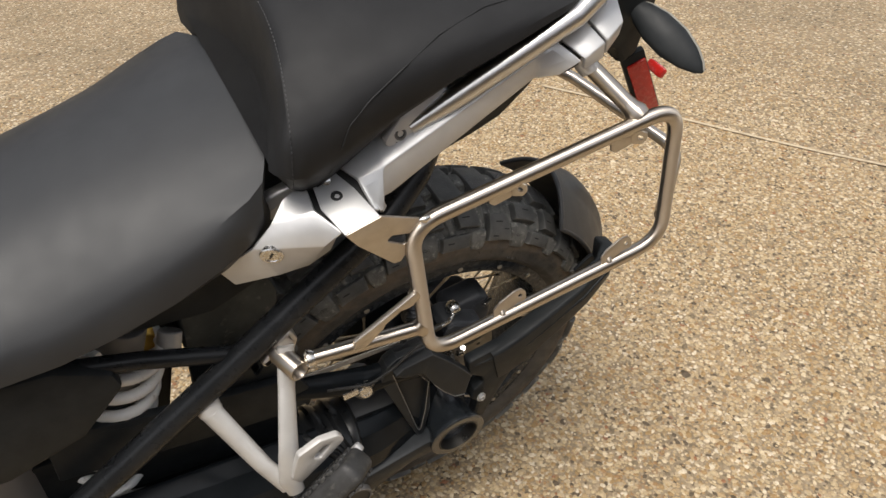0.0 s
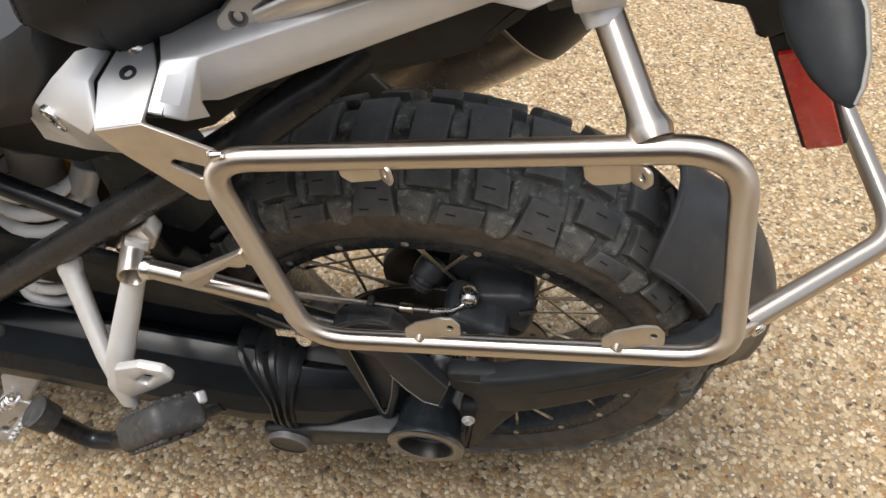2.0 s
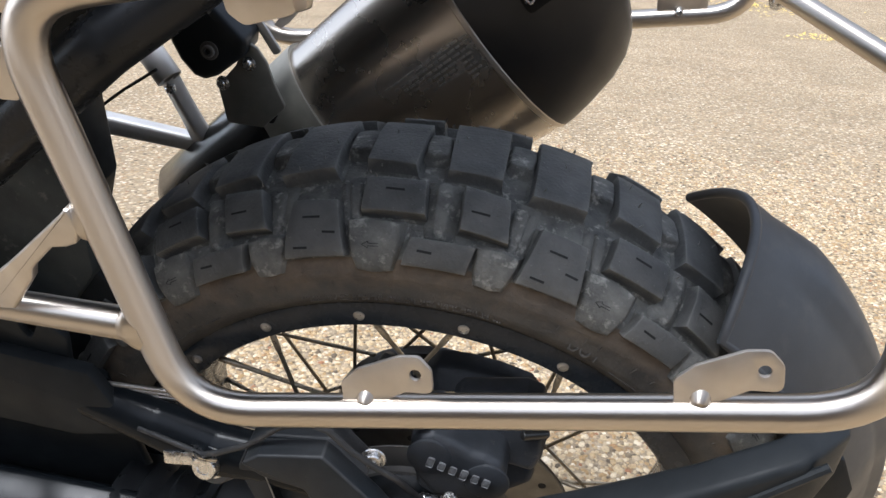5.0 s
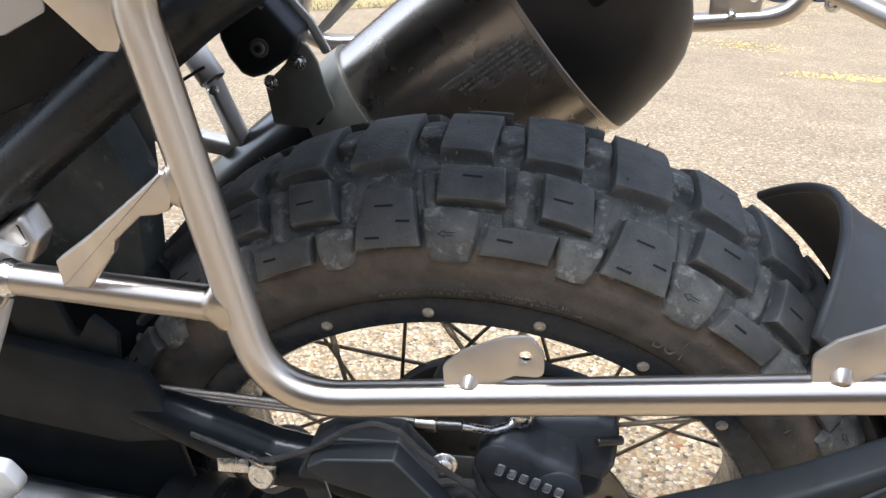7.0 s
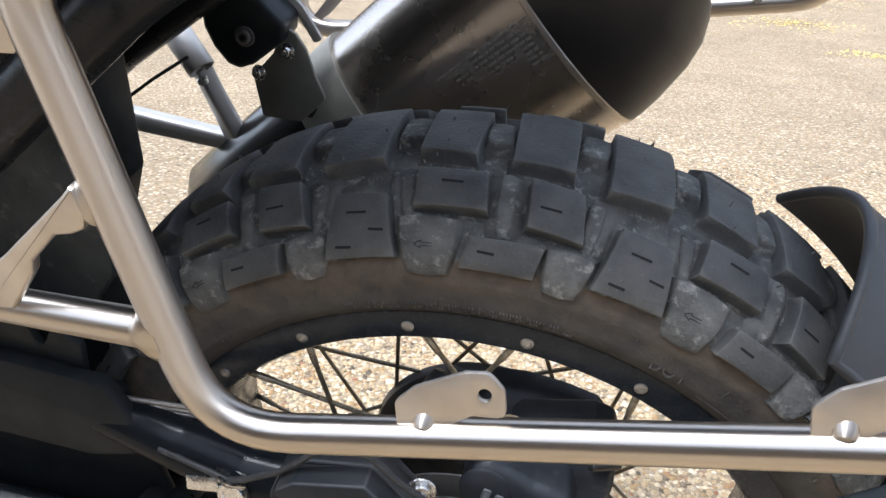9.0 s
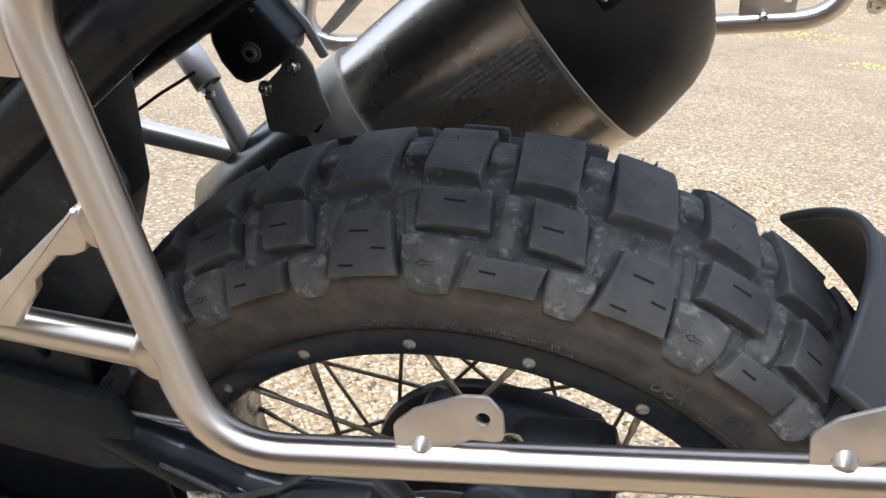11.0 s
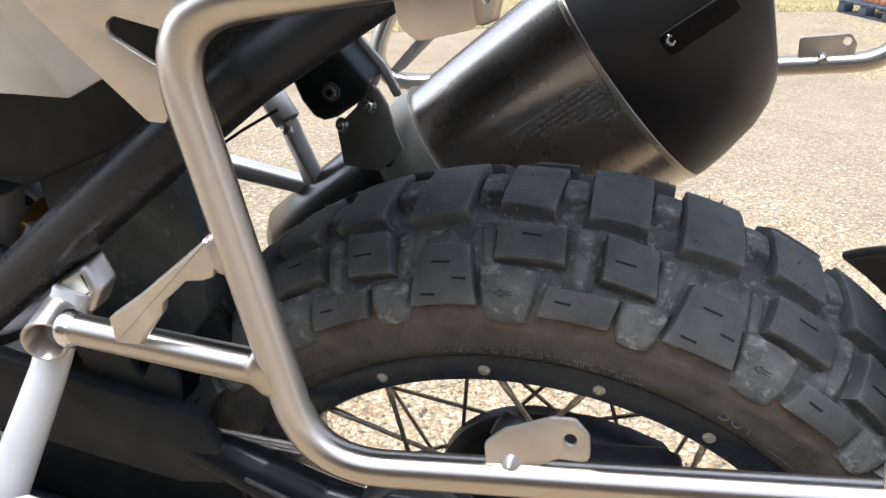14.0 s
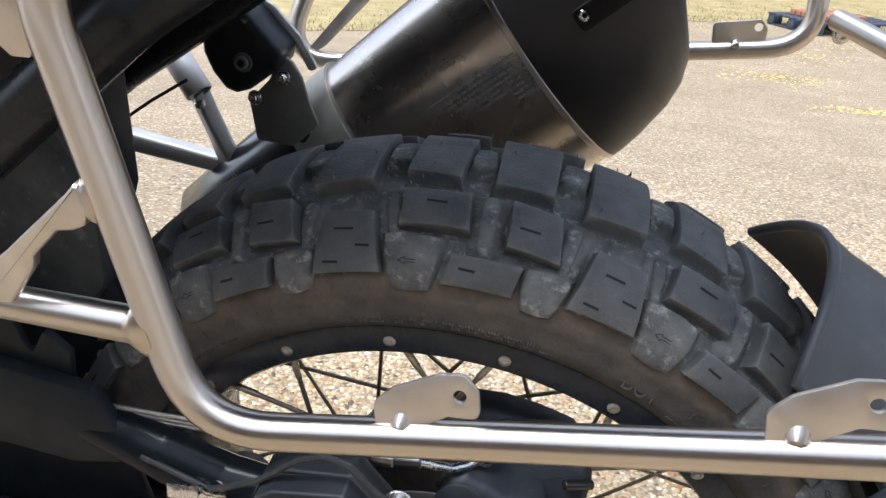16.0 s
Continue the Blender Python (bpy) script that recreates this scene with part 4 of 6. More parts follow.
part("post_foot", tube([P1.lerp(P0, 0.24), P1.lerp(P0, 0.17), P1.lerp(P0, 0.12), P1.lerp(P0, 0.07), P1], [0.0095, 0.0104, 0.0122, 0.0134, 0.0120], seg=20), STEEL, RACK)
part("tail_tube", tube([V(0.250, -0.192, 0.356), V(0.378, -0.082, 0.340), V(0.338, 0.120, 0.342), V(0.266, 0.292, 0.345)], 0.0090, 0.055, 16), STEEL, RACK)
part("tail_lug", slab(round2([(-0.004, -0.010), (0.013, -0.009), (0.018, 0.0), (0.013, 0.010), (-0.004, 0.010)], 0.005, 4), plane_of((0.246, -0.199, 0.354), (0.8, 0.6, 0), (0, 0, 1)), 0.004, 0.001), STEEL_PLATE, RACK)
part("tail_bolt", hexbolt((0.258, -0.1895, 0.353), (0.6, -0.8, 0), 0.0062, 0.007), CHROME, RACK)

# -- silver rear frame casting, with lock --
def casting(name, outline, y, thick, mat=SILVER, bevel=0.004, m=None, label="", holes=()):
    return part(name, slab(outline, m or side_plane(y), thick, bevel, holes=holes, seg=3), mat, bike, label)


TAIL = casting("rear_frame", round2([(-0.262, 0.460), (-0.200, 0.456), (-0.128, 0.490), (0.060, 0.572), (0.130, 0.590), (0.150, 0.632), (0.06, 0.606), (-0.10, 0.535), (-0.16, 0.510), (-0.230, 0.490)], 0.006, 3), -0.112, 0.03, SILVER, 0.004, label="satin silver cast rear frame rail")
LA, LB, LC = (-0.2944, -0.135, 0.4345), (-0.2819, -0.146, 0.4207), (-0.2640, -0.153, 0.4700)
LM2, LM, LR, LE = (-0.2400, -0.156, 0.4265), (-0.2075, -0.155, 0.4265), (-0.1840, -0.155, 0.4385), (-0.2036, -0.186, 0.4806)
LT = (-0.1760, -0.162, 0.4740)
F1, F2 = (-0.2438, -0.150, 0.4916), (-0.2254, -0.136, 0.5067)
G1 = [((-0.1997, -0.126, 0.5115), (-0.1927, -0.126, 0.5120)), ((-0.2041, -0.162, 0.5071), (-0.1974, -0.162, 0.5067)), ((-0.1890, -0.1935, 0.5000), (-0.1875, -0.1935, 0.5006))]
G2 = [((-0.1733, -0.118, 0.5180), (-0.1677, -0.118, 0.5205)), ((-0.1590, -0.152, 0.5120), (-0.1545, -0.150, 0.5205)), ((-0.1535, -0.1890, 0.5115), (-0.1520, -0.1880, 0.5110))]
part("lock_plate", folded([[LA, LB, LM2, LC], [LM2, LM, LE, LC], [LM, LR, LT, LE], [LE, LT, G1[2][0]], [LC, LE, G1[2][0], G1[1][0], F1], [F1, G1[1][0], G1[0][0], F2]], 0.005, 0.0016), SILVER, TAIL, "satin silver front casting holding the seat lock")
lock_n = (Vector(LE) - Vector(LA)).cross(Vector(LM2) - Vector(LC)).normalized()
lock_n = lock_n if lock_n.y < 0 else -lock_n
lock_c = V(-0.2474, -0.1600, 0.4642)
lock_c += lock_n * ((Vector(LM2) + Vector(LC) + Vector(LE) + Vector(LA)) / 4 - lock_c).dot(lock_n)
part("seat_lock", turned(bmesh.new(), lock_c, lock_n, [(-0.003, 0.0118), (0.0010, 0.0118), (0.0020, 0.0110), (0.0020, 0.0088), (0.0012, 0.0082), (0.0010, 0.004)], 30), CHROME, TAIL, "round keyed seat lock")
# The keyhole is a near-black block, its inner shade put into the colour.
part("keyhole", block((0.0020, 0.0080, 0.001), plane_of(lock_c + lock_n * 0.0014, (0.93, -0.15, -0.33), (0.25, -0.2, 0.9)), 0.0003), DARK_MARK, TAIL)
# Black strips added behind both gaps put their shade into the colour.
for g in (G1, G2):
    low = [[V(*q) + V(d, 0.0045, -0.0065) for q, d in zip(row, (-0.006, 0.006))] for row in g]
    part("gap_shade_strip", folded([[tuple(a[0]), tuple(a[1]), tuple(b[1]), tuple(b[0])] for a, b in zip(low, low[1:])], 0.003, 0.0004), BLACK_RUBBER, TAIL)
# A near-black raised disc paints the shade of the bolt hole.
part("bolt_hole_shade", turned(bmesh.new(), (-0.1780, -0.1545, 0.5085), (0, -0.20, 0.97), [(0, 0.0058), (0.0022, 0.0058), (0.0025, 0.0052), (0.0022, 0.0030), (0.0010, 0.0026)], 22), DARK_MARK, TAIL)
part("pin_bolt", turned(bmesh.new(), (-0.1800, -0.1325, 0.5110), (0, -0.4, 0.9), [(0, 0.0058), (0.0035, 0.0056), (0.0055, 0.0036), (0.0060, 0.001)], 18), CHROME, TAIL)
# the clamp behind the second gap runs into the rail under the grab bar
R1, R2, R3, R4, R5 = (-0.1198, -0.118, 0.5390), (-0.1268, -0.150, 0.5254), (-0.1306, -0.159, 0.4952), (-0.1262, -0.161, 0.4830), (-0.1366, -0.175, 0.4918)
T1, T1IN, B1, B0 = (0.0490, -0.129, 0.5935), (0.0420, -0.105, 0.6040), (0.0550, -0.127, 0.5675), (-0.1196, -0.154, 0.4924)
KT, KB, KL = (0.0800, -0.119, 0.6020), (0.0940, -0.148, 0.5920), (0.0770, -0.139, 0.5735)
part("rail", folded([[G2[0][1], R1, R2, G2[1][1]], [G2[1][1], R2, R5, G2[2][1]], [R2, R3, R4, R5], [R2, T1, B1, B0, R3], [R1, T1IN, T1, R2], [T1, KT, KB, KL, B1], [T1, T1IN, KT]], 0.005, 0.0015), SILVER, TAIL)
part("post_clamp", folded([[(0.0835, -0.117, 0.6040), (0.0985, -0.148, 0.5930), (0.1230, -0.145, 0.6060), (0.1120, -0.112, 0.6200)], [(0.0985, -0.148, 0.5930), (0.1020, -0.146, 0.5790), (0.1300, -0.141, 0.5830), (0.1230, -0.145, 0.6060)]], 0.006, 0.0018), SILVER, TAIL)
part("rail_tip", folded([[(0.1150, -0.110, 0.6215), (0.1265, -0.144, 0.6070), (0.1530, -0.132, 0.6170), (0.1600, -0.100, 0.6350)], [(0.1265, -0.144, 0.6070), (0.1340, -0.138, 0.5850), (0.1600, -0.124, 0.5950), (0.1530, -0.132, 0.6170)]], 0.006, 0.0018), SILVER, TAIL)
# A black block behind the clamp darkens the gap in place of shade.
part("gap_shade_strip", block((0.05, 0.02, 0.022), pose(0.107, -0.124, 0.589, 0, -22, 0), 0.002), BLACK_RUBBER, TAIL)
part("post_cup", tube([V(0.110, -0.118, 0.588), V(0.1165, -0.131, 0.574), V(0.120, -0.137, 0.567)], [0.0140, 0.0128, 0.0108], 0, 20), SILVER, TAIL)

# the rack's strap over the frame, folded down into the gusset plate
part("strap", folded([[G1[0][1], G2[0][0], G2[1][0], G1[1][1]], [G1[1][1], G2[1][0], (-0.1525, -0.1970, 0.5115), (-0.1880, -0.1970, 0.5000)]], 0.003, 0.0008), SILVER, RACK, "bent silver strap of the rack")

# -- passenger grab bar --
GB = part("grab_bar", tube([V(-0.088, -0.128, 0.546), V(-0.04, -0.132, 0.574), V(0.02, -0.132, 0.603), V(0.09, -0.130, 0.634), V(0.15, -0.112, 0.664), V(0.175, -0.07, 0.675)], [0.008, 0.0112, 0.0112, 0.0112, 0.0112, 0.0112], 0, 18), GRAB, bike, "pale satin aluminium passenger grab bar")
part("grab_foot", slab(round2([(-0.122, 0.538), (-0.098, 0.525), (-0.060, 0.548), (-0.040, 0.575), (-0.060, 0.585), (-0.100, 0.562)], 0.008, 4), lean_plane(-0.132, 0.55, 0.25), 0.012, 0.004), SILVER, GB)
part("grab_bolt", hexbolt((-0.1015, -0.1300, 0.5445), (0, -0.90, 0.43), 0.0068, 0.004), SATIN_BLACK, GB)

# -- seats --
def seat_section(x, w, zt, zb, crown, tuck, scoop=0.0, edge=0.035):
    """Closed section across the seat at x: half width w, top zt falling by crown to the edge, bottom zb, sides tucked in below."""
    half = []
    edge = min(edge, 0.4 * (zt - crown - zb))
    for k in range(9):
        f = k / 8
        half.append((w * f * 0.93, zt - crown * f ** 2.4))
    ze = zt - crown
    half += [(w * 0.985, ze - edge * 0.45), (w, ze - edge * 1.2), (w - tuck * 0.35, (ze - edge + zb) / 2), (w - tuck, zb)]
    full = half + [(-y, z) for y, z in reversed(half[1:])]
    return [V(x + scoop * (1 - (y / w) ** 2), y, z) for y, z in full]


rider = [seat_section(x, w, zt, zb, c, tk, edge=0.055, scoop=0.040 * max(0, min(1, (x + 0.40) / 0.14))) for x, w, zt, zb, c, tk in (
    (-0.240, 0.110, 0.530, 0.480, 0.008, 0.03), (-0.242, 0.134, 0.546, 0.462, 0.014, 0.03), (-0.248, 0.146, 0.554, 0.450, 0.020, 0.034), (-0.264, 0.154, 0.556, 0.432, 0.032, 0.040), (-0.295, 0.158, 0.546, 0.412, 0.040, 0.046),
    (-0.34, 0.160, 0.530, 0.392, 0.050, 0.052), (-0.394, 0.160, 0.511, 0.376, 0.055, 0.055), (-0.45, 0.160, 0.492, 0.367, 0.055, 0.055), (-0.52, 0.156, 0.476, 0.359, 0.050, 0.055), (-0.62, 0.150, 0.468, 0.355, 0.028, 0.055), (-0.80, 0.12, 0.474, 0.355, 0.028, 0.055))]
part("rider_seat", loft(rider), SEAT_VINYL, bike, "smooth charcoal vinyl rider seat")
PILLION = ((-0.236, 0.135, 0.568, 0.530, 0.010), (-0.235, 0.150, 0.600, 0.523, 0.024), (-0.232, 0.160, 0.628, 0.517, 0.036), (-0.226, 0.166, 0.644, 0.511, 0.048), (-0.212, 0.169, 0.652, 0.506, 0.055), (-0.188, 0.166, 0.657, 0.502, 0.052), (-0.160, 0.161, 0.661, 0.515, 0.044),
           (-0.115, 0.154, 0.664, 0.543, 0.034), (-0.046, 0.147, 0.666, 0.577, 0.026), (0.02, 0.140, 0.668, 0.607, 0.022), (0.07, 0.132, 0.669, 0.630, 0.018), (0.12, 0.118, 0.668, 0.640, 0.014), (0.15, 0.10, 0.664, 0.645, 0.010))
SEAT_P = part("passenger_seat", loft([seat_section(x, w, zt, zb, c, 0.036, 0.030 * max(0, min(1, (-0.17 - x) / 0.06))) for x, w, zt, zb, c in PILLION]), SEAT_BLACK, bike, "black vinyl passenger seat with a stitched front seam")


def pillion_side(x, z, out=0.0):
    """A point on the near side of the passenger seat."""
    a = np.array(PILLION)
    w, zt, zb, c = (float(np.interp(x, a[:, 0], a[:, k])) for k in (1, 2, 3, 4))
    near = sorted([(p.z, p.y) for p in seat_section(x, w, zt, zb, c, 0.036) if p.y <= 0])
    y = float(np.interp(z, [p[0] for p in near], [p[1] for p in near]))
    return V(x, y - out, z)


part("seat_piping", tube([pillion_side(x, z, 0.0004) for x, z in ((-0.190, 0.512), (-0.185, 0.540), (-0.176, 0.575), (-0.168, 0.594), (-0.145, 0.611), (-0.107, 0.630), (-0.065, 0.643), (-0.009, 0.652), (0.06, 0.656))], 0.0009, 0.01, 8), SEAT_BLACK, SEAT_P)
stitch = bmesh.new()
sec = seat_section(-0.2245, 0.1664, 0.6450, 0.5104, 0.0488, 0.036, 0.0275)
near = [p for p in sec if p.y <= 0.02]
near = sorted(near, key=lambda p: -p.z)
for a, b in zip(near, near[1:]):
    n = max(1, round((b - a).length / 0.0045))
    for k in range(n):
        q = a.lerp(b, (k + 0.5) / n)
        d = (b - a).normalized()
        o = V(0, -0.6, 0.8) if q.z > 0.632 else V(0, -1, 0)
        sweep(stitch, [q + o * 0.0003 - d * 0.0013, q + o * 0.0007, q + o * 0.0003 + d * 0.0013], [0.0004, 0.0006, 0.0004], 6)
part("stitching", stitch, SEAT_VINYL, SEAT_P)

# -- frame tubes --
part("subframe_tube", tube([V(-0.60, -0.148, 0.051), V(-0.31, -0.148, 0.289), V(-0.12, -0.142, 0.442), V(-0.07, -0.118, 0.474), V(-0.02, -0.07, 0.500)], 0.0155, 0.03, 18), FRAME_BLACK, bike, "black painted diagonal rear frame tube")
part("cross_tube", tube([V(-0.52, -0.11, 0.358), V(-0.385, -0.125, 0.330), V(-0.285, -0.140, 0.305)], 0.010, 0, 14), FRAME_BLACK, bike)
part("subframe_tube", tube([V(-0.56, 0.128, 0.115), V(-0.31, 0.128, 0.305), V(-0.09, 0.126, 0.449), V(-0.05, 0.118, 0.478)], 0.0165, 0.03, 18), FRAME_BLACK, bike)
# dark side cover under the seat
part("side_cover", slab(round2([(-0.62, 0.44), (-0.60, 0.37), (-0.30, 0.345), (-0.165, 0.405), (-0.10, 0.462), (-0.15, 0.475), (-0.28, 0.46)], 0.01, 3), lean_plane(-0.100, 0.42, 0.1), 0.02, 0.004), PLASTIC, bike)
part("under_seat_tray", slab(round2([(-0.34, 0.40), (-0.15, 0.440), (-0.082, 0.456), (-0.043, 0.469), (0.008, 0.488), (0.041, 0.503), (0.072, 0.533), (0.12, 0.60), (-0.24, 0.52), (-0.34, 0.46)], 0.006, 3), lean_plane(-0.10, 0.5, 0), 0.11, 0.006), PLASTIC, bike, "black plastic tray beneath the seats")
part("rear_mudguard_liner", slab(round2([(-0.330, 0.22), (-0.255, 0.195), (-0.222, 0.235), (-0.215, 0.300), (-0.230, 0.345), (-0.13, 0.43), (-0.20, 0.45), (-0.33, 0.33)], 0.012, 4), lean_plane(-0.070, 0.3, 0), 0.035, 0.006), LINER, bike, "dusty black plastic wheel-arch liner")

# -- swing arm and final drive --
def arm_section(x, y, z, k=1.0, turn=0.0):
    """A section of the swing arm at x: creased along the top, flat outer flank, round below."""
    prof = round2([(-0.003, 0.0620), (-0.026, 0.0520), (-0.049, 0.0300), (-0.059, 0.0060), (-0.0595, -0.014), (-0.051, -0.034), (-0.034, -0.051), (-0.010, -0.060), (0.016, -0.058), (0.042, -0.040), (0.052, -0.010), (0.030, 0.014), (0.010, 0.044)], 0.006, 4)
    c, s = math.cos(turn), math.sin(turn)
    return [V(x, y + k * (a * c - b * s), z + k * (a * s + b * c)) for a, b in prof]


ARM = part("swing_arm", loft([arm_section(-0.75, -0.125, 0.060, 0.98), arm_section(-0.45, -0.125, 0.036, 0.99), arm_section(-0.30, -0.126, 0.022), arm_section(-0.20, -0.126, 0.014), arm_section(-0.165, -0.126, 0.012, 0.92)]), GLOSS_BLACK, bike, "glossy black shaft-drive swing arm with a rubber gaiter")
folds = [(-0.223, 0.0600), (-0.2205, 0.0640), (-0.214, 0.0645), (-0.207, 0.0600), (-0.201, 0.0600), (-0.197, 0.0655), (-0.191, 0.0650), (-0.184, 0.0595), (-0.177, 0.0600), (-0.172, 0.0655), (-0.166, 0.0645), (-0.158, 0.0595), (-0.152, 0.0605), (-0.1465, 0.0640), (-0.142, 0.0600)]


def gaiter_ring(i, x, r, n=44):
    """The pleats spread over the top and gather on the outer side."""
    out = []
    for k in range(n):
        a = 2 * math.pi * k / n
        f = max(0.0, min(1.0, (a if a < math.pi else 0.0 if a > 1.5 * math.pi else 1.5 * (1.5 * math.pi - a)) / 1.25))
        f = f * f * (3 - 2 * f)
        out.append(V(x + (-0.172 + 0.0016 * i - x) * f * 0.92, -0.126 - (r - 0.003 * f) * math.sin(a), 0.012 + r * math.cos(a)))
    return out


part("gaiter", loft([gaiter_ring(i, x, r) for i, (x, r) in enumerate(folds)]), GAITER, ARM)
FD = part("final_drive", loft([arm_section(-0.178, -0.126, 0.012, 0.95, 0.15), arm_section(-0.150, -0.126, 0.012, 0.97, 0.2), arm_section(-0.118, -0.122, 0.011, 0.95, 0.25), arm_section(-0.085, -0.114, 0.008, 0.90, 0.3), arm_section(-0.05, -0.106, 0.004, 0.86, 0.3), arm_section(0.0, -0.100, 0.0, 0.82, 0.3), arm_section(0.035, -0.098, 0.0, 0.60, 0.3)]), GLOSS_BLACK, bike, "black final-drive housing at the rear hub")
part("gearcase", tube([V(-0.212, -0.110, 0.028), V(-0.195, -0.110, 0.030), V(-0.10, -0.106, 0.028), V(-0.04, -0.100, 0.022)], [0.030, 0.036, 0.038, 0.036], 0, 24), SATIN_BLACK, FD)
part("drive_hub", spin([(0.064, -0.06), (0.062, -0.085), (0.052, -0.108), (0.042, -0.128), (0.0365, -0.148), (0.0360, -0.162), (0.0395, -0.173), (0.0430, -0.1795), (0.0440, -0.1830), (0.0436, -0.1860), (0.0418, -0.1875), (0.0325, -0.1875), (0.0305, -0.1855), (0.0298, -0.168), (0.010, -0.170)], 56, "y"), HUB_BLACK, FD)
part("axle_bore", spin([(0.0316, -0.1868), (0.0316, -0.1880), (0.0304, -0.1880), (0.0288, -0.171), (0.0304, -0.171)], 48, "y", closed=True), DARK_STEEL, FD)
# forward lug with the pivot of the torque arm
lug = [(-0.195, -0.020), (-0.150, -0.012), (-0.060, 0.000), (-0.020, 0.005), (-0.030, -0.035), (-0.070, -0.035), (-0.140, -0.062), (-0.170, -0.070), (-0.196, -0.050)]
part("torque_lug", slab(round2(lug, 0.010, 5), lean_plane(-0.184, -0.03, 0, -0.12, 0.06), 0.07, 0.006), SATIN_BLACK, FD)
part("pivot_cap", spin([(0.0265, 0.03), (0.0265, -0.008), (0.0255, -0.0105), (0.0225, -0.0110), (0.0215, -0.0095), (0.004, -0.0090)], 36, "y", (-0.166, -0.183, -0.045)), SATIN_BLACK, FD)
# torque-arm bracket with its triangular window
BK = lean_plane(-0.1520, 0.06, 0.16, -0.046, -0.06)
legs = round2([(-0.107, 0.132), (-0.096, 0.157), (-0.082, 0.167), (-0.038, 0.173), (-0.012, 0.146), (-0.034, 0.112), (-0.034, 0.050), (-0.043, 0.004), (-0.049, -0.006), (-0.056, 0.004)], 0.004, 3)
win = round2([(-0.089, 0.141), (-0.079, 0.147), (-0.060, 0.132), (-0.037, 0.106), (-0.042, 0.050), (-0.050, 0.002)], 0.0035, 4)
part("bracket_web", slab(legs, BK, 0.022, 0.0022, holes=[win], seg=3), SATIN_BLACK, FD)
part("web_back", slab(legs, BK @ Matrix.Translation((0, 0, 0.009)), 0.010, 0.001), SATIN_BLACK, FD)
blade = [(-0.096, 0.1585), (-0.082, 0.1675), (-0.038, 0.1735), (-0.005, 0.140), (0.024, 0.104), (0.0145, 0.0705), (-0.002, 0.0735), (-0.020, 0.092), (-0.036, 0.1140), (-0.052, 0.1430), (-0.079, 0.1490)]
BL = lean_plane(-0.1585, 0.12, 0.16)
part("bracket_plate", slab(round2(blade, 0.003, 3), BL, 0.016, 0.0020, seg=3), SATIN_BLACK, FD)
# Thin pale tubes paint the lit edges of blade and window, with their wear.
part("lit_worn_edge", tube([BL @ V(x, z, 0.0002) for x, z in ((-0.036, 0.1150), (-0.020, 0.0930), (-0.002, 0.0745), (0.0135, 0.0715))], 0.0006, 0.004, 8), LIT_WORN, FD)
part("lit_worn_edge", tube([BK @ V(x, z, 0.0002) for x, z in ((-0.089, 0.140), (-0.0505, 0.003), (-0.0415, 0.050), (-0.0365, 0.104), (-0.046, 0.117))], 0.0006, 0.004, 8), LIT_WORN, FD)
part("hub_bolt", hexbolt((0.0455, -0.1650, 0.042), (0.1, -1, 0.25), 0.0050, 0.005), SILVER_DULL, FD)
part("arm_bolt", hexbolt((0.0173, -0.1380, 0.0756), (0, -1, 0.4), 0.0048, 0.005), SILVER_DULL, FD)


# -- mudguard and the arm that carries it --
def beam(path, half_h, half_w, mat, name, parent, label="", seg=4):
    """A boxy arm with rounded edges along path; half heights and widths point by point."""
    secs = []
    for i, p in enumerate(path):
        a, b = path[max(i - 1, 0)], path[min(i + 1, len(path) - 1)]
        t = (Vector(b) - Vector(a)).normalized()
        up = V(0, 0, 1)
        up = (up - t * up.dot(t)).normalized()
        w = t.cross(up)
        h, k = half_h[i], half_w[i]
        sec = []
        for cu, cv, a0 in ((1, 1, 0), (-1, 1, 90), (-1, -1, 180), (1, -1, 270)):
            r = min(h, k) * 0.45
            for j in range(seg):
                an = radians(a0 + 90 * j / (seg - 1))
                sec.append(Vector(p) + w * (cu * (k - r) + r * math.cos(an)) + up * (cv * (h - r) + r * math.sin(an)))
        secs.append(sec)
    return part(name, loft(secs), mat, parent, label)


CARRIER = beam([(0.066, -0.148, 0.094), (0.090, -0.147, 0.101), (0.117, -0.144, 0.113), (0.160, -0.142, 0.140), (0.208, -0.139, 0.171), (0.250, -0.130, 0.198), (0.268, -0.112, 0.200), (0.278, -0.088, 0.190)],
               [0.036, 0.036, 0.034, 0.029, 0.025, 0.021, 0.019, 0.016], [0.012, 0.013, 0.014, 0.014, 0.013, 0.012, 0.011, 0.010], PLASTIC, "mudguard_carrier", bike, "black moulded arm carrying the rear mudguard")
part("carrier_foot", slab(round2([(0.020, 0.124), (0.026, 0.094), (0.048, 0.078), (0.052, 0.066), (0.036, 0.054), (0.034, 0.034), (0.046, 0.020), (0.040, -0.028), (0.042, -0.058), (0.062, -0.020), (0.086, 0.036), (0.112, 0.086), (0.112, 0.140)], 0.006, 3), lean_plane(-0.158, 0.05, 0.06), 0.018, 0.004), PLASTIC, CARRIER)
part("carrier_fin", slab(round2([(0.080, 0.110), (0.082, 0.052), (0.112, 0.062), (0.165, 0.091), (0.215, 0.130), (0.250, 0.166), (0.258, 0.190), (0.160, 0.145)], 0.006, 3), lean_plane(-0.128, 0.1, 0, 0.2, 0.12), 0.006, 0.0015), PLASTIC, CARRIER)
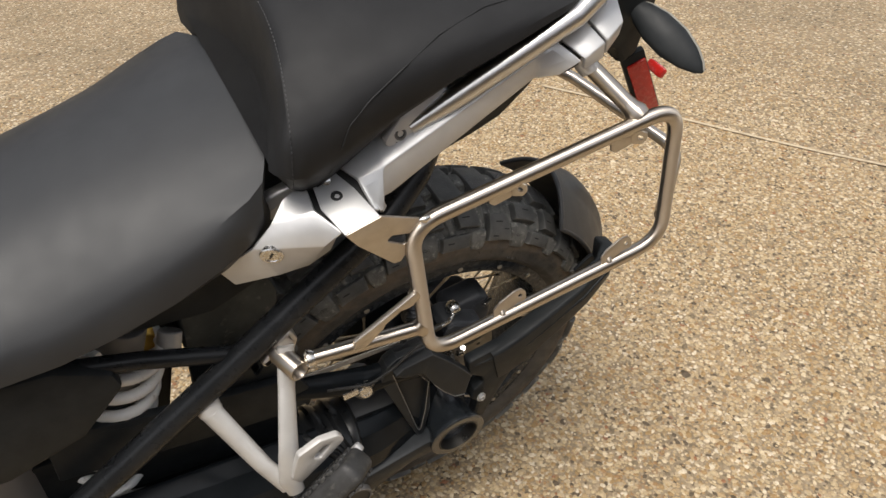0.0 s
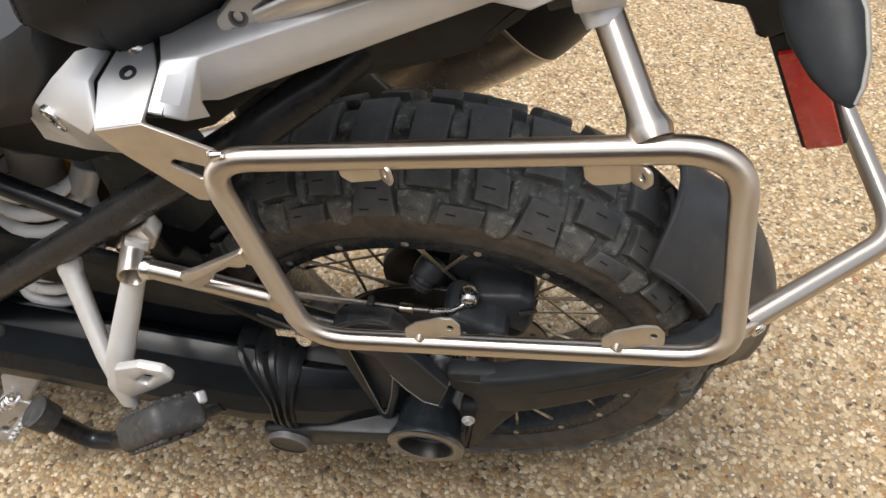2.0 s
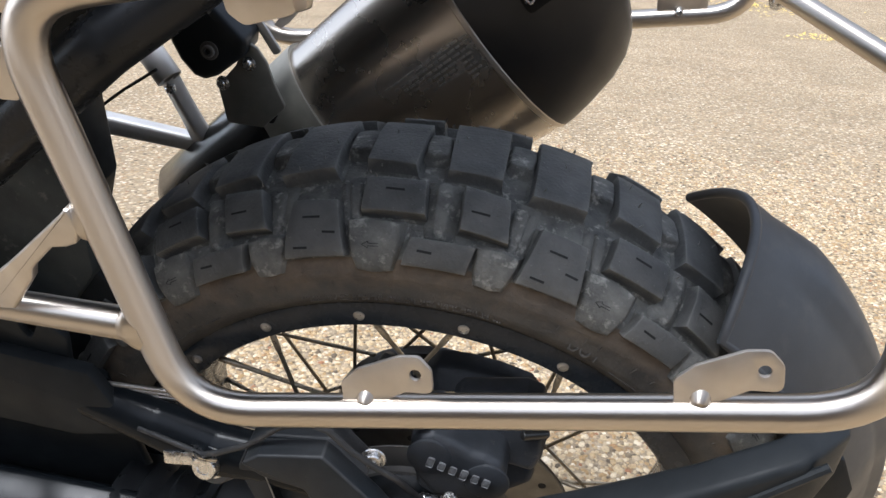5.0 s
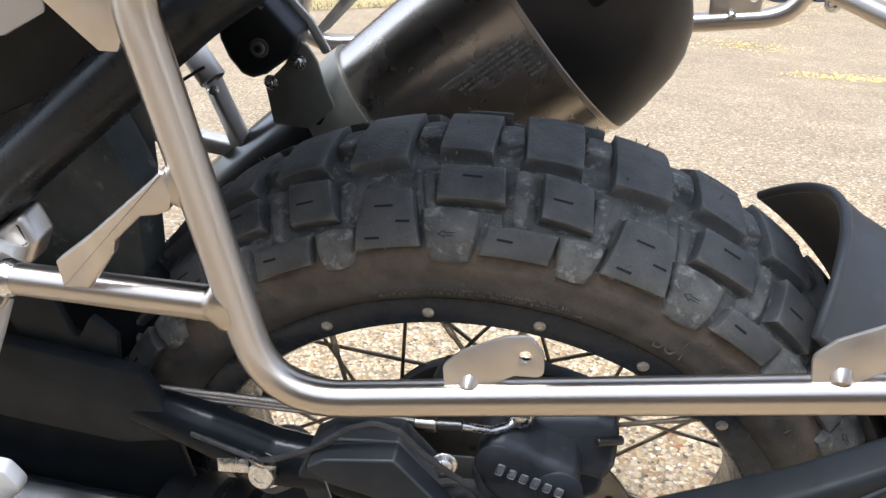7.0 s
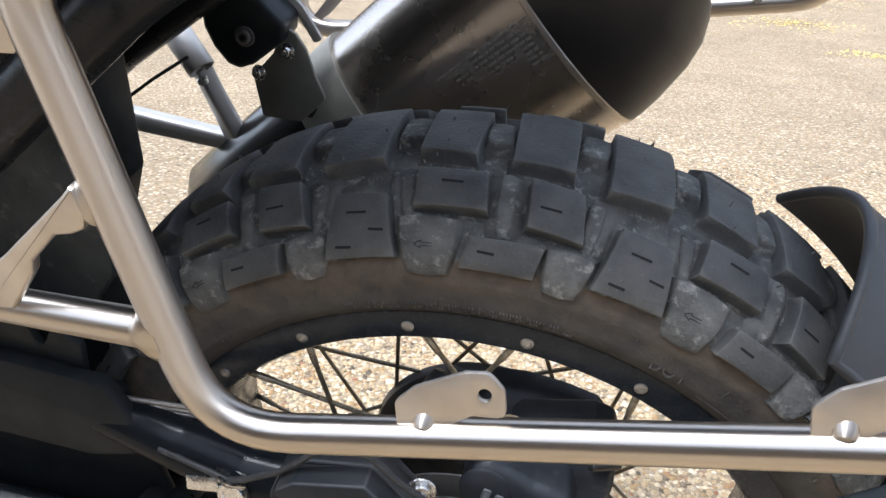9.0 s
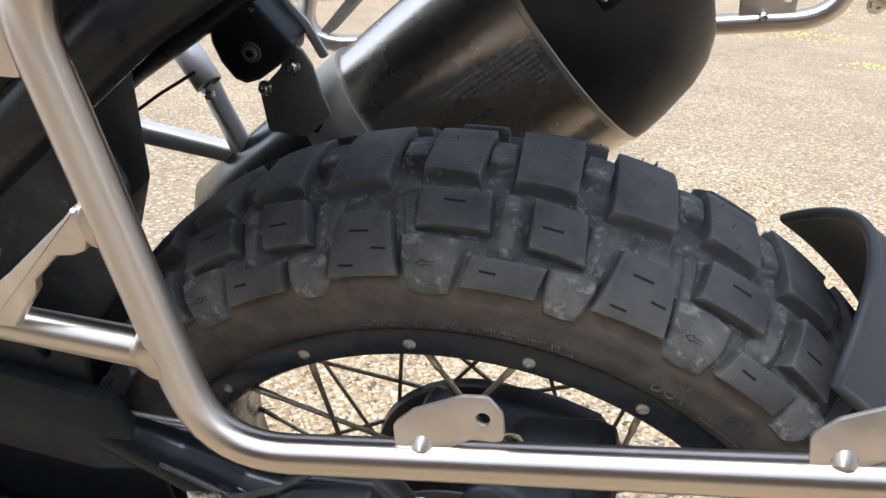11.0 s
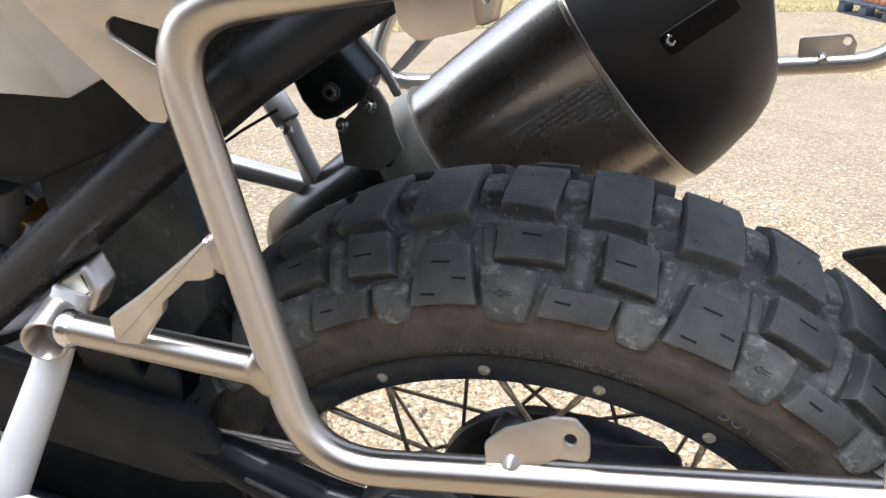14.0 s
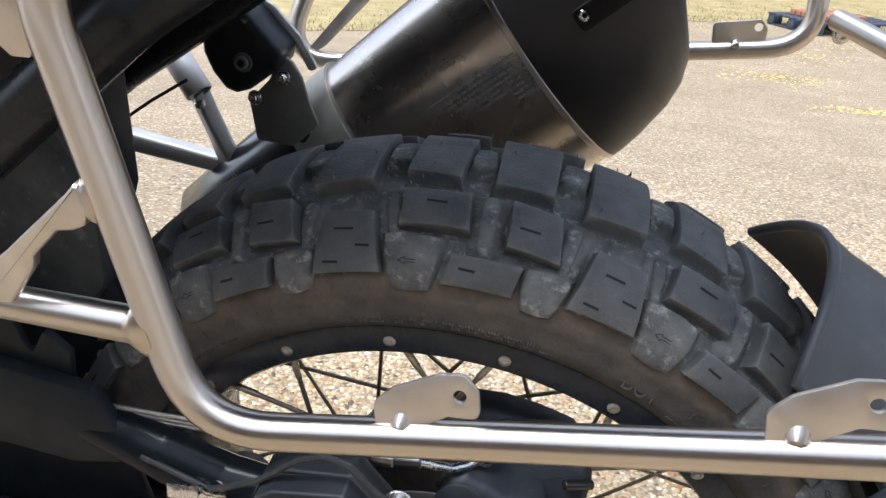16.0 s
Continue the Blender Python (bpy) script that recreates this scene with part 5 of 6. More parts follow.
part("guard_stay", slab(round2([(0.232, 0.160), (0.258, 0.184), (0.292, 0.172), (0.304, 0.145), (0.300, 0.108), (0.284, 0.110), (0.262, 0.135)], 0.006, 3), side_plane(-0.096), 0.006, 0.0015), PLASTIC, CARRIER)
part("carrier_rib", tube([V(0.030, -0.152, 0.112), V(0.117, -0.155, 0.118), V(0.208, -0.151, 0.176), V(0.262, -0.141, 0.215)], [0.003, 0.004, 0.004, 0.003], 0.03, 8), PLASTIC, CARRIER)


def mudguard():
    """A curved shell behind the tyre, arched across, with a raised spine and a thick front lip."""
    bm = bmesh.new()
    nth, ny = 30, 24
    th0, th1 = 37.5, 94.0
    outer, inner = [], []
    for i in range(nth + 1):
        f = i / nth
        ro, ri = [], []
        half = 0.077 - 0.048 * min(1.0, max(0.0, f - 0.58) / 0.40)
        for j in range(ny + 1):
            g = 2 * j / ny - 1
            th = radians(th0 + (th1 - th0) * f + (2.5 * abs(g) ** 3 if g < 0 else 0))
            spine = 0.007 * max(0.0, min(1.0, (0.42 - abs(g)) / 0.10)) * max(0.0, min(1.0, (f - 0.07) / 0.10))
            dip = 0.012 * max(0, f - 0.6)
            r = 0.3195 + 0.049 * (1 - abs(g) ** 2.1) + spine - dip + 0.004 * math.sin(math.pi * min(1, f * 1.5))
            ro.append(bm.verts.new((r * math.sin(th), half * g, r * math.cos(th))))
            r2, k = r - 0.0045, 0.95
            ri.append(bm.verts.new((r2 * math.sin(th), half * g * k, r2 * math.cos(th))))
        outer.append(ro)
        inner.append(ri)
    for i in range(nth):
        for j in range(ny):
            bm.faces.new((outer[i][j], outer[i + 1][j], outer[i + 1][j + 1], outer[i][j + 1]))
            bm.faces.new((inner[i][j], inner[i][j + 1], inner[i + 1][j + 1], inner[i + 1][j]))
    for i in range(nth):
        for j in (0, ny):
            bm.faces.new((outer[i][j], outer[i + 1][j], inner[i + 1][j], inner[i][j]))
    for j in range(ny):
        for i in (0, nth):
            bm.faces.new((outer[i][j], outer[i][j + 1], inner[i][j + 1], inner[i][j]))
    lip = [outer[0][j].co.lerp(inner[0][j].co, 0.5) for j in range(ny + 1)]
    edge = [outer[i][0].co.lerp(inner[i][0].co, 0.5) for i in range(nth, 0, -1)]
    sweep(bm, edge + lip, 0.0036, 10)
    return part("rear_mudguard", bm, GUARD, bike, "grey-black plastic mudguard close behind the rear tyre")


mudguard()

# -- brake calliper, hoses and cable --
CP = lean_plane(-0.020, 0.13, 0.86)
CAL = part("brake_calliper", slab(round2([(0.0027, 0.1268), (0.0134, 0.1344), (0.0369, 0.1345), (0.0641, 0.1313), (0.0881, 0.1265), (0.0977, 0.1188), (0.1060, 0.1007), (0.0948, 0.0708), (0.0633, 0.0588), (0.0130, 0.0521), (-0.0013, 0.0768), (-0.0008, 0.0952)], 0.007, 4), CP, 0.022, 0.006, seg=4), CALIPER, bike, "grey-black rear brake calliper with raised maker's lettering")
part("calliper_rib", slab(round2([(0.046, 0.098), (0.050, 0.124), (0.084, 0.119), (0.091, 0.106), (0.086, 0.090)], 0.006, 4), CP @ Matrix.Translation((0, 0, -0.004)), 0.010, 0.0035, seg=3), CALIPER, CAL)
BA, BB = V(-0.0215, -0.0665, 0.1435), V(-0.0075, -0.0430, 0.1615)
part("piston_boss", tube([BA.lerp(BB, f) for f in (0.0, 0.04, 0.16, 0.19, 0.34, 0.37, 0.65, 0.92, 1.0)], [0.0100, 0.0135, 0.0140, 0.0125, 0.0125, 0.0155, 0.0165, 0.0155, 0.0120], 0, 28), CALIPER, CAL)
part("pin_boot", sleeve(BA + (BA - BB) * 0.10, BA.lerp(BB, 0.12), 0.0108, 0.003), BLACK_RUBBER, CAL)
part("boss_neck", tube([BA.lerp(BB, 0.7), V(-0.008, -0.040, 0.128), V(0.004, -0.035, 0.105)], [0.014, 0.0145, 0.016], 0, 20), CALIPER, CAL)
part("boss_link", tube([V(-0.018, -0.030, 0.114), V(0.004, -0.034, 0.110), V(0.020, -0.038, 0.106)], [0.012, 0.013, 0.010], 0, 18), CALIPER, CAL)
part("banjo_boss", tube([V(0.028, -0.046, 0.100), V(0.031, -0.062, 0.128), V(0.0335, -0.073, 0.148)], [0.013, 0.0105, 0.0085], 0, 20), CALIPER, CAL)
part("end_bolt", hexbolt((0.0935, -0.0410, 0.1045), (0.4, -0.75, 0.5), 0.0058, 0.006), DARK_STEEL, CAL)
part("retaining_clip", tube([V(0.084, -0.044, 0.110), V(0.094, -0.048, 0.107), V(0.101, -0.050, 0.097), V(0.098, -0.058, 0.085)], 0.0018, 0.004, 8), DARK_STEEL, CAL)
HP = lean_plane(-0.1040, 0.12, 0.10)
HOUSE = part("piston_housing", slab(round2([(0.0076, 0.1384), (0.0145, 0.1467), (0.0245, 0.1492), (0.0386, 0.1436), (0.0529, 0.1360), (0.0630, 0.1334), (0.0743, 0.1281), (0.0781, 0.1184), (0.0755, 0.0997), (0.0619, 0.0877), (0.0241, 0.0901), (0.0100, 0.1092)], 0.008, 5), HP, 0.050, 0.008, seg=5), CALIPER, CAL)
part("bridge", slab(round2([(0.0369, 0.1420), (0.0863, 0.1480), (0.0990, 0.1440), (0.1025, 0.1339), (0.1016, 0.1129), (0.0954, 0.1011), (0.0782, 0.1043), (0.0505, 0.1042), (0.0328, 0.1166), (0.0300, 0.1341)], 0.006, 4), lean_plane(-0.074, 0.13, 0.35), 0.040, 0.006, seg=4), CALIPER, CAL)
for x, z in ((0.0225, 0.1290), (0.0640, 0.1125)):
    part("piston_cap", turned(bmesh.new(), HP @ V(x, z, 0.001), (0, -1, 0.1), [(0, 0.0165), (0.0016, 0.0160), (0.0026, 0.0145), (0.0030, 0.004)], 30), CALIPER, HOUSE)
for k in range(6):
    part("raised_mark", block((0.0052, 0.0070 if k % 3 else 0.0088, 0.0010), HP @ pose(0.0240 + 0.0080 * k, 0.1282 - 0.0027 * k, -0.0034, 0, 0, -18), 0.0012, 2), LETTERS, HOUSE)
part("pad_pin", rod((0.086, -0.082, 0.140), (0.104, -0.072, 0.134), 0.0034, seg=12), DARK_STEEL, CAL)
part("lug_bolt", hexbolt((-0.0105, -0.1280, 0.1520), (0.1, -1, 0.2), 0.0058, 0.005), CHROME, CAL)
part("sensor_block", block((0.009, 0.016, 0.007), plane_of((0.0370, -0.0905, 0.0480), (1, 0, 0.1), (0.1, -0.6, -0.75)), 0.001), SILVER_DULL, CAL)
part("sensor_bolt", hexbolt((0.0330, -0.0850, 0.0570), (0, -0.8, 0.6), 0.0045, 0.004), CHROME, CAL)
part("hose_banjo", spin([(0.0040, 0.012), (0.0085, 0.008), (0.0105, 0.001), (0.0095, -0.005), (0.0065, -0.0090), (0.0030, -0.0105)], 24, "y", (0.0338, -0.0787, 0.1556)), CHROME, bike)
part("brake_pipe", tube([V(0.033, -0.084, 0.1560), V(0.0270, -0.089, 0.1520), V(0.0160, -0.097, 0.1540), V(0.0030, -0.104, 0.1622), V(-0.0050, -0.106, 0.1645)], 0.0030, 0.012, 10), CHROME, bike, "bright steel brake pipe")
part("hose_ferrule", rod((-0.0335, -0.106, 0.1624), (-0.0185, -0.106, 0.1633), 0.0056, 0.0054, 18), STEEL, bike)
for o in (0.0, 0.0034, 0.0068):
    part("brake_hose", tube([V(-0.032, -0.106, 0.1608 + o * 0.5), V(-0.08, -0.106, 0.1605 + o * 0.8), V(-0.14, -0.106, 0.160 + o), V(-0.225, -0.106, 0.160 + o)], 0.0019, 0.02, 10), BRAID, bike, "braided steel brake hose")
part("hose_ferrule", rod((-0.0185, -0.106, 0.1633), (-0.0015, -0.1058, 0.1646), 0.0049, 0.0043, 18), DARK_STEEL, bike)
part("hose_clip", block((0.007, 0.022, 0.012), pose(-0.062, -0.108, 0.1645, 90, 0, 0), 0.002), BLACK_RUBBER, bike)
part("sensor_cable", tube([V(-0.18, -0.128, 0.150), V(-0.130, -0.138, 0.144), V(-0.1166, -0.142, 0.1526), V(-0.093, -0.142, 0.165), V(-0.0664, -0.141, 0.1876), V(-0.051, -0.140, 0.1936), V(-0.0356, -0.141, 0.1900), V(-0.0212, -0.142, 0.1742), V(-0.006, -0.142, 0.1608), V(0.008, -0.140, 0.148), V(0.020, -0.1275, 0.1150), V(0.030, -0.118, 0.105)], 0.0021, 0.008, 8), BLACK_RUBBER, bike)
part("cable_crimp", rod((0.020, -0.1255, 0.1125), (0.030, -0.122, 0.106), 0.0042, seg=14), CHROME, bike)
part("cable_crimp", rod((0.038, -0.112, 0.100), (0.042, -0.108, 0.086), 0.0050, seg=14), CHROME, bike)
SB = part("swing_arm_bolt", turned(bmesh.new(), (-0.129, -0.130, 0.128), (-0.1, -1, 0.35), [(0, 0.0130), (0.003, 0.0130), (0.0032, 0.0098), (0.010, 0.0098), (0.012, 0.0084), (0.012, 0.0050), (0.0112, 0.0046)], 22), CHROME, bike, "zinc bolt with a cable clip")
part("cable_clip", tube([V(-0.136, -0.130, 0.138), V(-0.131, -0.140, 0.142), V(-0.122, -0.136, 0.138)], 0.0024, 0.004, 8, squash=(3.2, 1)), CHROME, SB)
part("clip_tongue", block((0.022, 0.010, 0.0025), plane_of((-0.150, -0.136, 0.134), (1, 0, 0.1), (0, 0.4, 1)), 0.001), CHROME, SB)
part("bolt_boss", rod((-0.128, -0.131, 0.126), (-0.124, -0.10, 0.110), 0.016, 0.022, 22), SATIN_BLACK, SB)
# cover strip over the swing arm, with the shield behind it
part("arm_shield", slab(round2([(-0.62, 0.17), (-0.22, 0.165), (-0.205, 0.04), (-0.30, -0.02), (-0.62, 0.02)], 0.006, 3), lean_plane(-0.098, 0.1, 0.0), 0.008, 0.002), PLASTIC, bike)
part("arm_cover", slab(round2([(-0.50, 0.235), (-0.358, 0.207), (-0.215, 0.187), (-0.196, 0.152), (-0.200, 0.134), (-0.235, 0.127), (-0.30, 0.134), (-0.50, 0.160)], 0.004, 3), lean_plane(-0.122, 0.15, 0.12), 0.012, 0.003), PLASTIC, bike, "long satin black cover strip above the swing arm")
part("chassis_rib", tube([V(-0.240, -0.108, 0.160), V(-0.170, -0.120, 0.148), V(-0.128, -0.122, 0.132), V(-0.09, -0.126, 0.134), V(-0.03, -0.124, 0.115)], [0.011, 0.013, 0.015, 0.013, 0.012], 0.02, 14, squash=(0.7, 1.3)), GLOSS_BLACK, bike)
part("flap", slab(round2([(-0.27, 0.235), (-0.262, 0.198), (-0.247, 0.222), (-0.232, 0.206), (-0.238, 0.172), (-0.30, 0.17), (-0.31, 0.23)], 0.004, 3), lean_plane(-0.105, 0.2, 0), 0.006, 0.001), PLASTIC, bike)

# -- passenger foot peg on its two-legged bracket --
HANG = part("peg_hanger", tube([V(-0.240, -0.158, 0.315), V(-0.250, -0.182, 0.275), V(-0.267, -0.225, 0.215), V(-0.272, -0.238, 0.180), V(-0.268, -0.245, 0.160)], [0.0105, 0.0105, 0.0125, 0.0135, 0.010], 0.02, 16, squash=(1.0, 0.62), up=(0, 1, 0.4)), WHITE_ALLOY, bike, "pale alloy passenger peg hanger")
part("front_leg", tube([V(-0.338, -0.140, 0.268), V(-0.330, -0.160, 0.245), V(-0.294, -0.215, 0.190), V(-0.274, -0.238, 0.165)], [0.0160, 0.0145, 0.0120, 0.0122], 0.01, 16, squash=(1.0, 0.7), up=(0, 1, 0.4)), WHITE_ALLOY, HANG)
lugp = round2([(-0.272, 0.190), (-0.262, 0.226), (-0.236, 0.238), (-0.214, 0.236), (-0.206, 0.224), (-0.232, 0.200), (-0.262, 0.176)], 0.006, 4)
part("hanger_lug", slab(lugp, lean_plane(-0.244, 0.21, 0.1), 0.009, 0.002, holes=[round2([(-0.246, 0.212), (-0.232, 0.226), (-0.222, 0.226), (-0.236, 0.208)], 0.003, 3)]), WHITE_ALLOY, HANG)
pm = plane_of((-0.231, -0.262, 0.163), (0.645, -0.05, 0.765), (-0.6, -0.6, 0.5))
PEG = part("foot_peg", block((0.104, 0.052, 0.032), pm, 0.009, 3), BLACK_RUBBER, bike, "worn ribbed black rubber passenger foot peg, folded")
for i in range(7):
    for j in range(4):
        for side in (-1, 1):
            part("rubber_rib", block((0.0095, 0.0072, 0.0045), pm @ Matrix.Translation((-0.039 + 0.013 * i, -0.0165 + 0.011 * j, 0.0172 * side)), 0.0010, 1), BLACK_RUBBER, PEG)
part("peg_core", block((0.062, 0.010, 0.012), pm @ Matrix.Translation((0.022, -0.023, -0.010)), 0.003, 3), SILVER_DULL, PEG)

# -- stand, its spring and lower frame --
STAND = part("stand_tube", tube([V(-0.474, -0.200, -0.060), V(-0.442, -0.200, -0.118), V(-0.400, -0.200, -0.105), V(-0.301, -0.200, -0.012), V(-0.235, -0.175, 0.02)], 0.0125, 0.03, 16), FRAME_BLACK, bike, "black painted stand tube under the swing arm")
def coil(p0, p1, r, wire, turns, seg=8, per=14):
    p0, p1 = Vector(p0), Vector(p1)
    t = (p1 - p0).normalized()
    u = t.orthogonal().normalized()
    w = t.cross(u)
    n = int(turns * per)
    return sweep(bmesh.new(), [p0.lerp(p1, i / n) + (u * math.cos(2 * math.pi * i / per) + w * math.sin(2 * math.pi * i / per)) * r for i in range(n + 1)], wire, seg)


part("stand_spring", coil((-0.610, -0.110, 0.010), (-0.482, -0.110, -0.067), 0.0112, 0.0018, 30), CHROME, bike, "zinc-plated stand return spring")
part("shock_spring", coil((-0.462, -0.066, 0.060), (-0.392, -0.058, 0.300), 0.0445, 0.0072, 8.5, 10, 22), WHITE_SPRING, bike, "white enamelled shock absorber spring")
part("shock_body", rod((-0.465, -0.066, 0.050), (-0.387, -0.057, 0.317), 0.026, 0.026, 24), SATIN_BLACK, bike)

# -- tail lamp bracket, indicator and reflector --
IND = new("indicator")
IND.parent = bike
IND["label"] = "smoked black indicator with a thin grey rim"
IND.empty_display_size = 0.02
wide, thin = V(0.80, 0.0, 0.60).normalized(), V(0.60, -0.2, -0.80).normalized()
secs, rim = [], []
for f, rr in ((0.0, 0.010), (0.10, 0.015), (0.30, 0.0200), (0.55, 0.0205), (0.78, 0.0150), (0.93, 0.008), (1.0, 0.002)):
    c = V(0.222, -0.078, 0.590).lerp(V(0.252, -0.172, 0.556), f)
    secs.append([c + wide * rr * math.cos(a) + thin * rr * 0.55 * math.sin(a) for a in (2 * math.pi * k / 24 for k in range(24))])
    rim.append(c + wide * rr * 1.0)
part("housing", loft(secs), PLASTIC, IND)
part("bright_rim", tube(rim, [0.0012, 0.0016, 0.0019, 0.0019, 0.0018, 0.0016, 0.0010], 0, 10), STRAP, IND, "satin grey rim")
part("tail_bracket", slab(round2([(0.140, 0.575), (0.172, 0.560), (0.177, 0.543), (0.206, 0.540), (0.222, 0.514), (0.242, 0.528), (0.250, 0.60), (0.235, 0.68), (0.15, 0.68)], 0.008, 3), lean_plane(-0.080, 0.58, 0.0), 0.16, 0.006), PLASTIC, bike, "black plastic tail lamp bracket")
rm = plane_of((0.2655, -0.0765, 0.4785), (0.021, -0.004, 0.012), (-0.050, 0.009, 0.074))
REF = part("reflector_holder", block((0.031, 0.104, 0.010), rm, 0.003), PLASTIC, bike)
part("reflector", block((0.0245, 0.088, 0.006), plane_of((0.2675, -0.0825, 0.4745), (0.021, -0.004, 0.012), (-0.050, 0.009, 0.074)), 0.0015), RED, REF, "red rectangular side reflector")
part("tail_lens", block((0.010, 0.03, 0.014), pose(0.289, -0.075, 0.492, 0, 30, 0), 0.004), RED, bike)

# -- silencer --
ax = V(0.775, 0.0, 0.632).normalized()
mc = V(0.029, 0.203, 0.323)
side = V(0, 1, 0)
downv = V(ax.z, 0, -ax.x)


def ring(d, ru, rs, shift=0.0, n=44, tilt=0.0):
    """A section of the silencer d along its axis, of half height ru and half width rs, its end tilted."""
    out = []
    for k in range(n):
        a = 2 * math.pi * k / n
        out.append(mc + ax * (d - tilt * math.cos(a)) + downv * (shift + math.cos(a) * ru) + side * math.sin(a) * rs)
    return out


def skin_y(u, ru=0.103, rs=0.056):
    """Depth of the silencer's near skin at u below its axis."""
    return mc.y - rs * math.sqrt(max(0.0, 1 - (u / ru) ** 2))


BODY = ((-0.395, 0.060, 0.034), (-0.392, 0.078, 0.042), (-0.375, 0.089, 0.047), (-0.30, 0.0925, 0.050), (-0.20, 0.0960, 0.0525), (-0.10, 0.1000, 0.0545), (-0.02, 0.1028, 0.0560), (0.0, 0.1030, 0.0562))
MUF = part("silencer", loft([ring(*b) for b in BODY[4:]]), MUFFLER, bike, "brushed steel silencer with a satin black end cap")
part("front_shell", loft([ring(*b) for b in BODY[:4]] + [ring(-0.199, 0.0955, 0.0520)]), SHELL, MUF, "dull grey steel front shell")
part("rim_band", loft([ring(-0.003, 0.1028, 0.0562), ring(-0.002, 0.1042, 0.0574), ring(0.002, 0.1042, 0.0574), ring(0.003, 0.1030, 0.0562)]), STEEL, MUF)
part("end_cap", loft([ring(0.003, 0.1036, 0.0570), ring(0.010, 0.1030, 0.0575), ring(0.032, 0.0985, 0.0572, tilt=0.002), ring(0.072, 0.0890, 0.0545, tilt=0.012), ring(0.100, 0.0790, 0.0500, tilt=0.022), ring(0.1185, 0.0665, 0.0440, tilt=0.0275), ring(0.1225, 0.0625, 0.0415, tilt=0.0285), ring(0.1238, 0.0590, 0.0390, tilt=0.0272), ring(0.1220, 0.030, 0.020, tilt=0.0135)]), MUFFLER_BLACK, MUF)
rc = plane_of(mc + ax * 0.050 + downv * -0.019 + V(0, -0.0565, 0), ax, downv)
# A near-black slab on the cap paints the shade of its shallow recess.
part("cap_recess_shade", slab(round2([(-0.002, -0.009), (0.056, -0.008), (0.056, 0.008), (-0.002, 0.009)], 0.005, 4), rc @ Matrix.Translation((0, 0, -0.003)), 0.0045, 0.001), DARK_MARK, MUF)
part("recess_bolt", hexbolt(mc + ax * 0.054 + downv * -0.021 + V(0, -0.0570, 0), ax * 0.6 + V(0, -1, 0), 0.0044, 0.004, False), CHROME, MUF)
rng = random.Random(5)
etched = bmesh.new()
for k in range(8):
    u = -0.027 + 0.0046 * k
    d, end = (-0.092 + 0.007 * k, -0.006 - 0.001 * k) if k < 6 else (-0.022, -0.010 + 0.008 * (k - 6))
    while d < end:
        w = rng.uniform(0.003, 0.008)
        m = plane_of(mc + ax * (d + w / 2) + downv * u + V(0, skin_y(u, 0.102, 0.0557) - mc.y - 0.0005 + 0.02 * -(d + w / 2) * 0.9, 0), ax, downv)
        block((w, 0.0019, 0.0012), m, 0, bm=etched)
        d += w + 0.0016
tagged(part("etched_text", etched, ENGRAVED, MUF), kind="stuff")
STR = part("silencer_strap", loft([ring(-0.216, 0.0930, 0.0500), ring(-0.217, 0.0980, 0.0560), ring(-0.216, 0.0984, 0.0566), ring(-0.164, 0.1012, 0.0580), ring(-0.163, 0.1008, 0.0575), ring(-0.164, 0.0960, 0.0520)]), STRAP, bike, "olive-grey steel strap round the silencer")
# The slot's shade is a near-black piece laid on the strap.
part("strap_slot_shade", slab(round2([(-0.1810, 0.2490), (-0.1665, 0.2635), (-0.1600, 0.2545), (-0.1665, 0.2440)], 0.004, 4), lean_plane(0.1485, 0.255, -0.25, -0.17, 0), 0.004, 0.0008), DARK_MARK, STR)
part("strap_ear", slab(round2([(-0.2085, 0.2835), (-0.1900, 0.3020), (-0.1795, 0.3235), (-0.1700, 0.3180), (-0.1620, 0.3060), (-0.1566, 0.2875), (-0.1480, 0.2680), (-0.1700, 0.2480), (-0.2030, 0.2500)], 0.004, 3), lean_plane(0.1430, 0.29, 0.15), 0.004, 0.001), STRAP, STR)
for p in ((-0.1757, 0.1415, 0.3060), (-0.2025, 0.1420, 0.2865)):
    part("strap_bolt", hexbolt(p, (-0.1, -1, 0.2), 0.0042, 0.006), CHROME, STR)
part("inlet_pipe", tube([mc - ax * 0.385, mc - ax * 0.44 + V(0, -0.01, 0), V(-0.46, 0.16, 0.01)], [0.034, 0.030, 0.028], 0.03, 24), MUFFLER, bike, "brushed exhaust link pipe")
MNT = part("silencer_mount", slab(round2([(-0.2405, 0.3443), (-0.2200, 0.3560), (-0.2027, 0.3605), (-0.1964, 0.3545), (-0.1840, 0.3399), (-0.1735, 0.3285), (-0.1765, 0.3150), (-0.2045, 0.2945), (-0.2163, 0.2905), (-0.2258, 0.2940), (-0.2355, 0.3076), (-0.2410, 0.3236)], 0.007, 4), lean_plane(0.1340, 0.32, 0), 0.040, 0.006, seg=3), SATIN_BLACK, bike, "black silencer mounting bracket")
part("mount_bolt", hexbolt((-0.2060, 0.1340, 0.3192), (0, -1, 0.1), 0.0054, 0.005), SATIN_BLACK, MNT)
part("mount_plate", slab(round2([(-0.2040, 0.3640), (-0.1900, 0.3560), (-0.1700, 0.3330), (-0.1560, 0.3060), (-0.1640, 0.3030), (-0.1760, 0.3270), (-0.1930, 0.3500), (-0.2060, 0.3590)], 0.003, 3), lean_plane(0.168, 0.33, 0), 0.004, 0.001), SILVER_DULL, MNT, "grey aluminium backing plate")
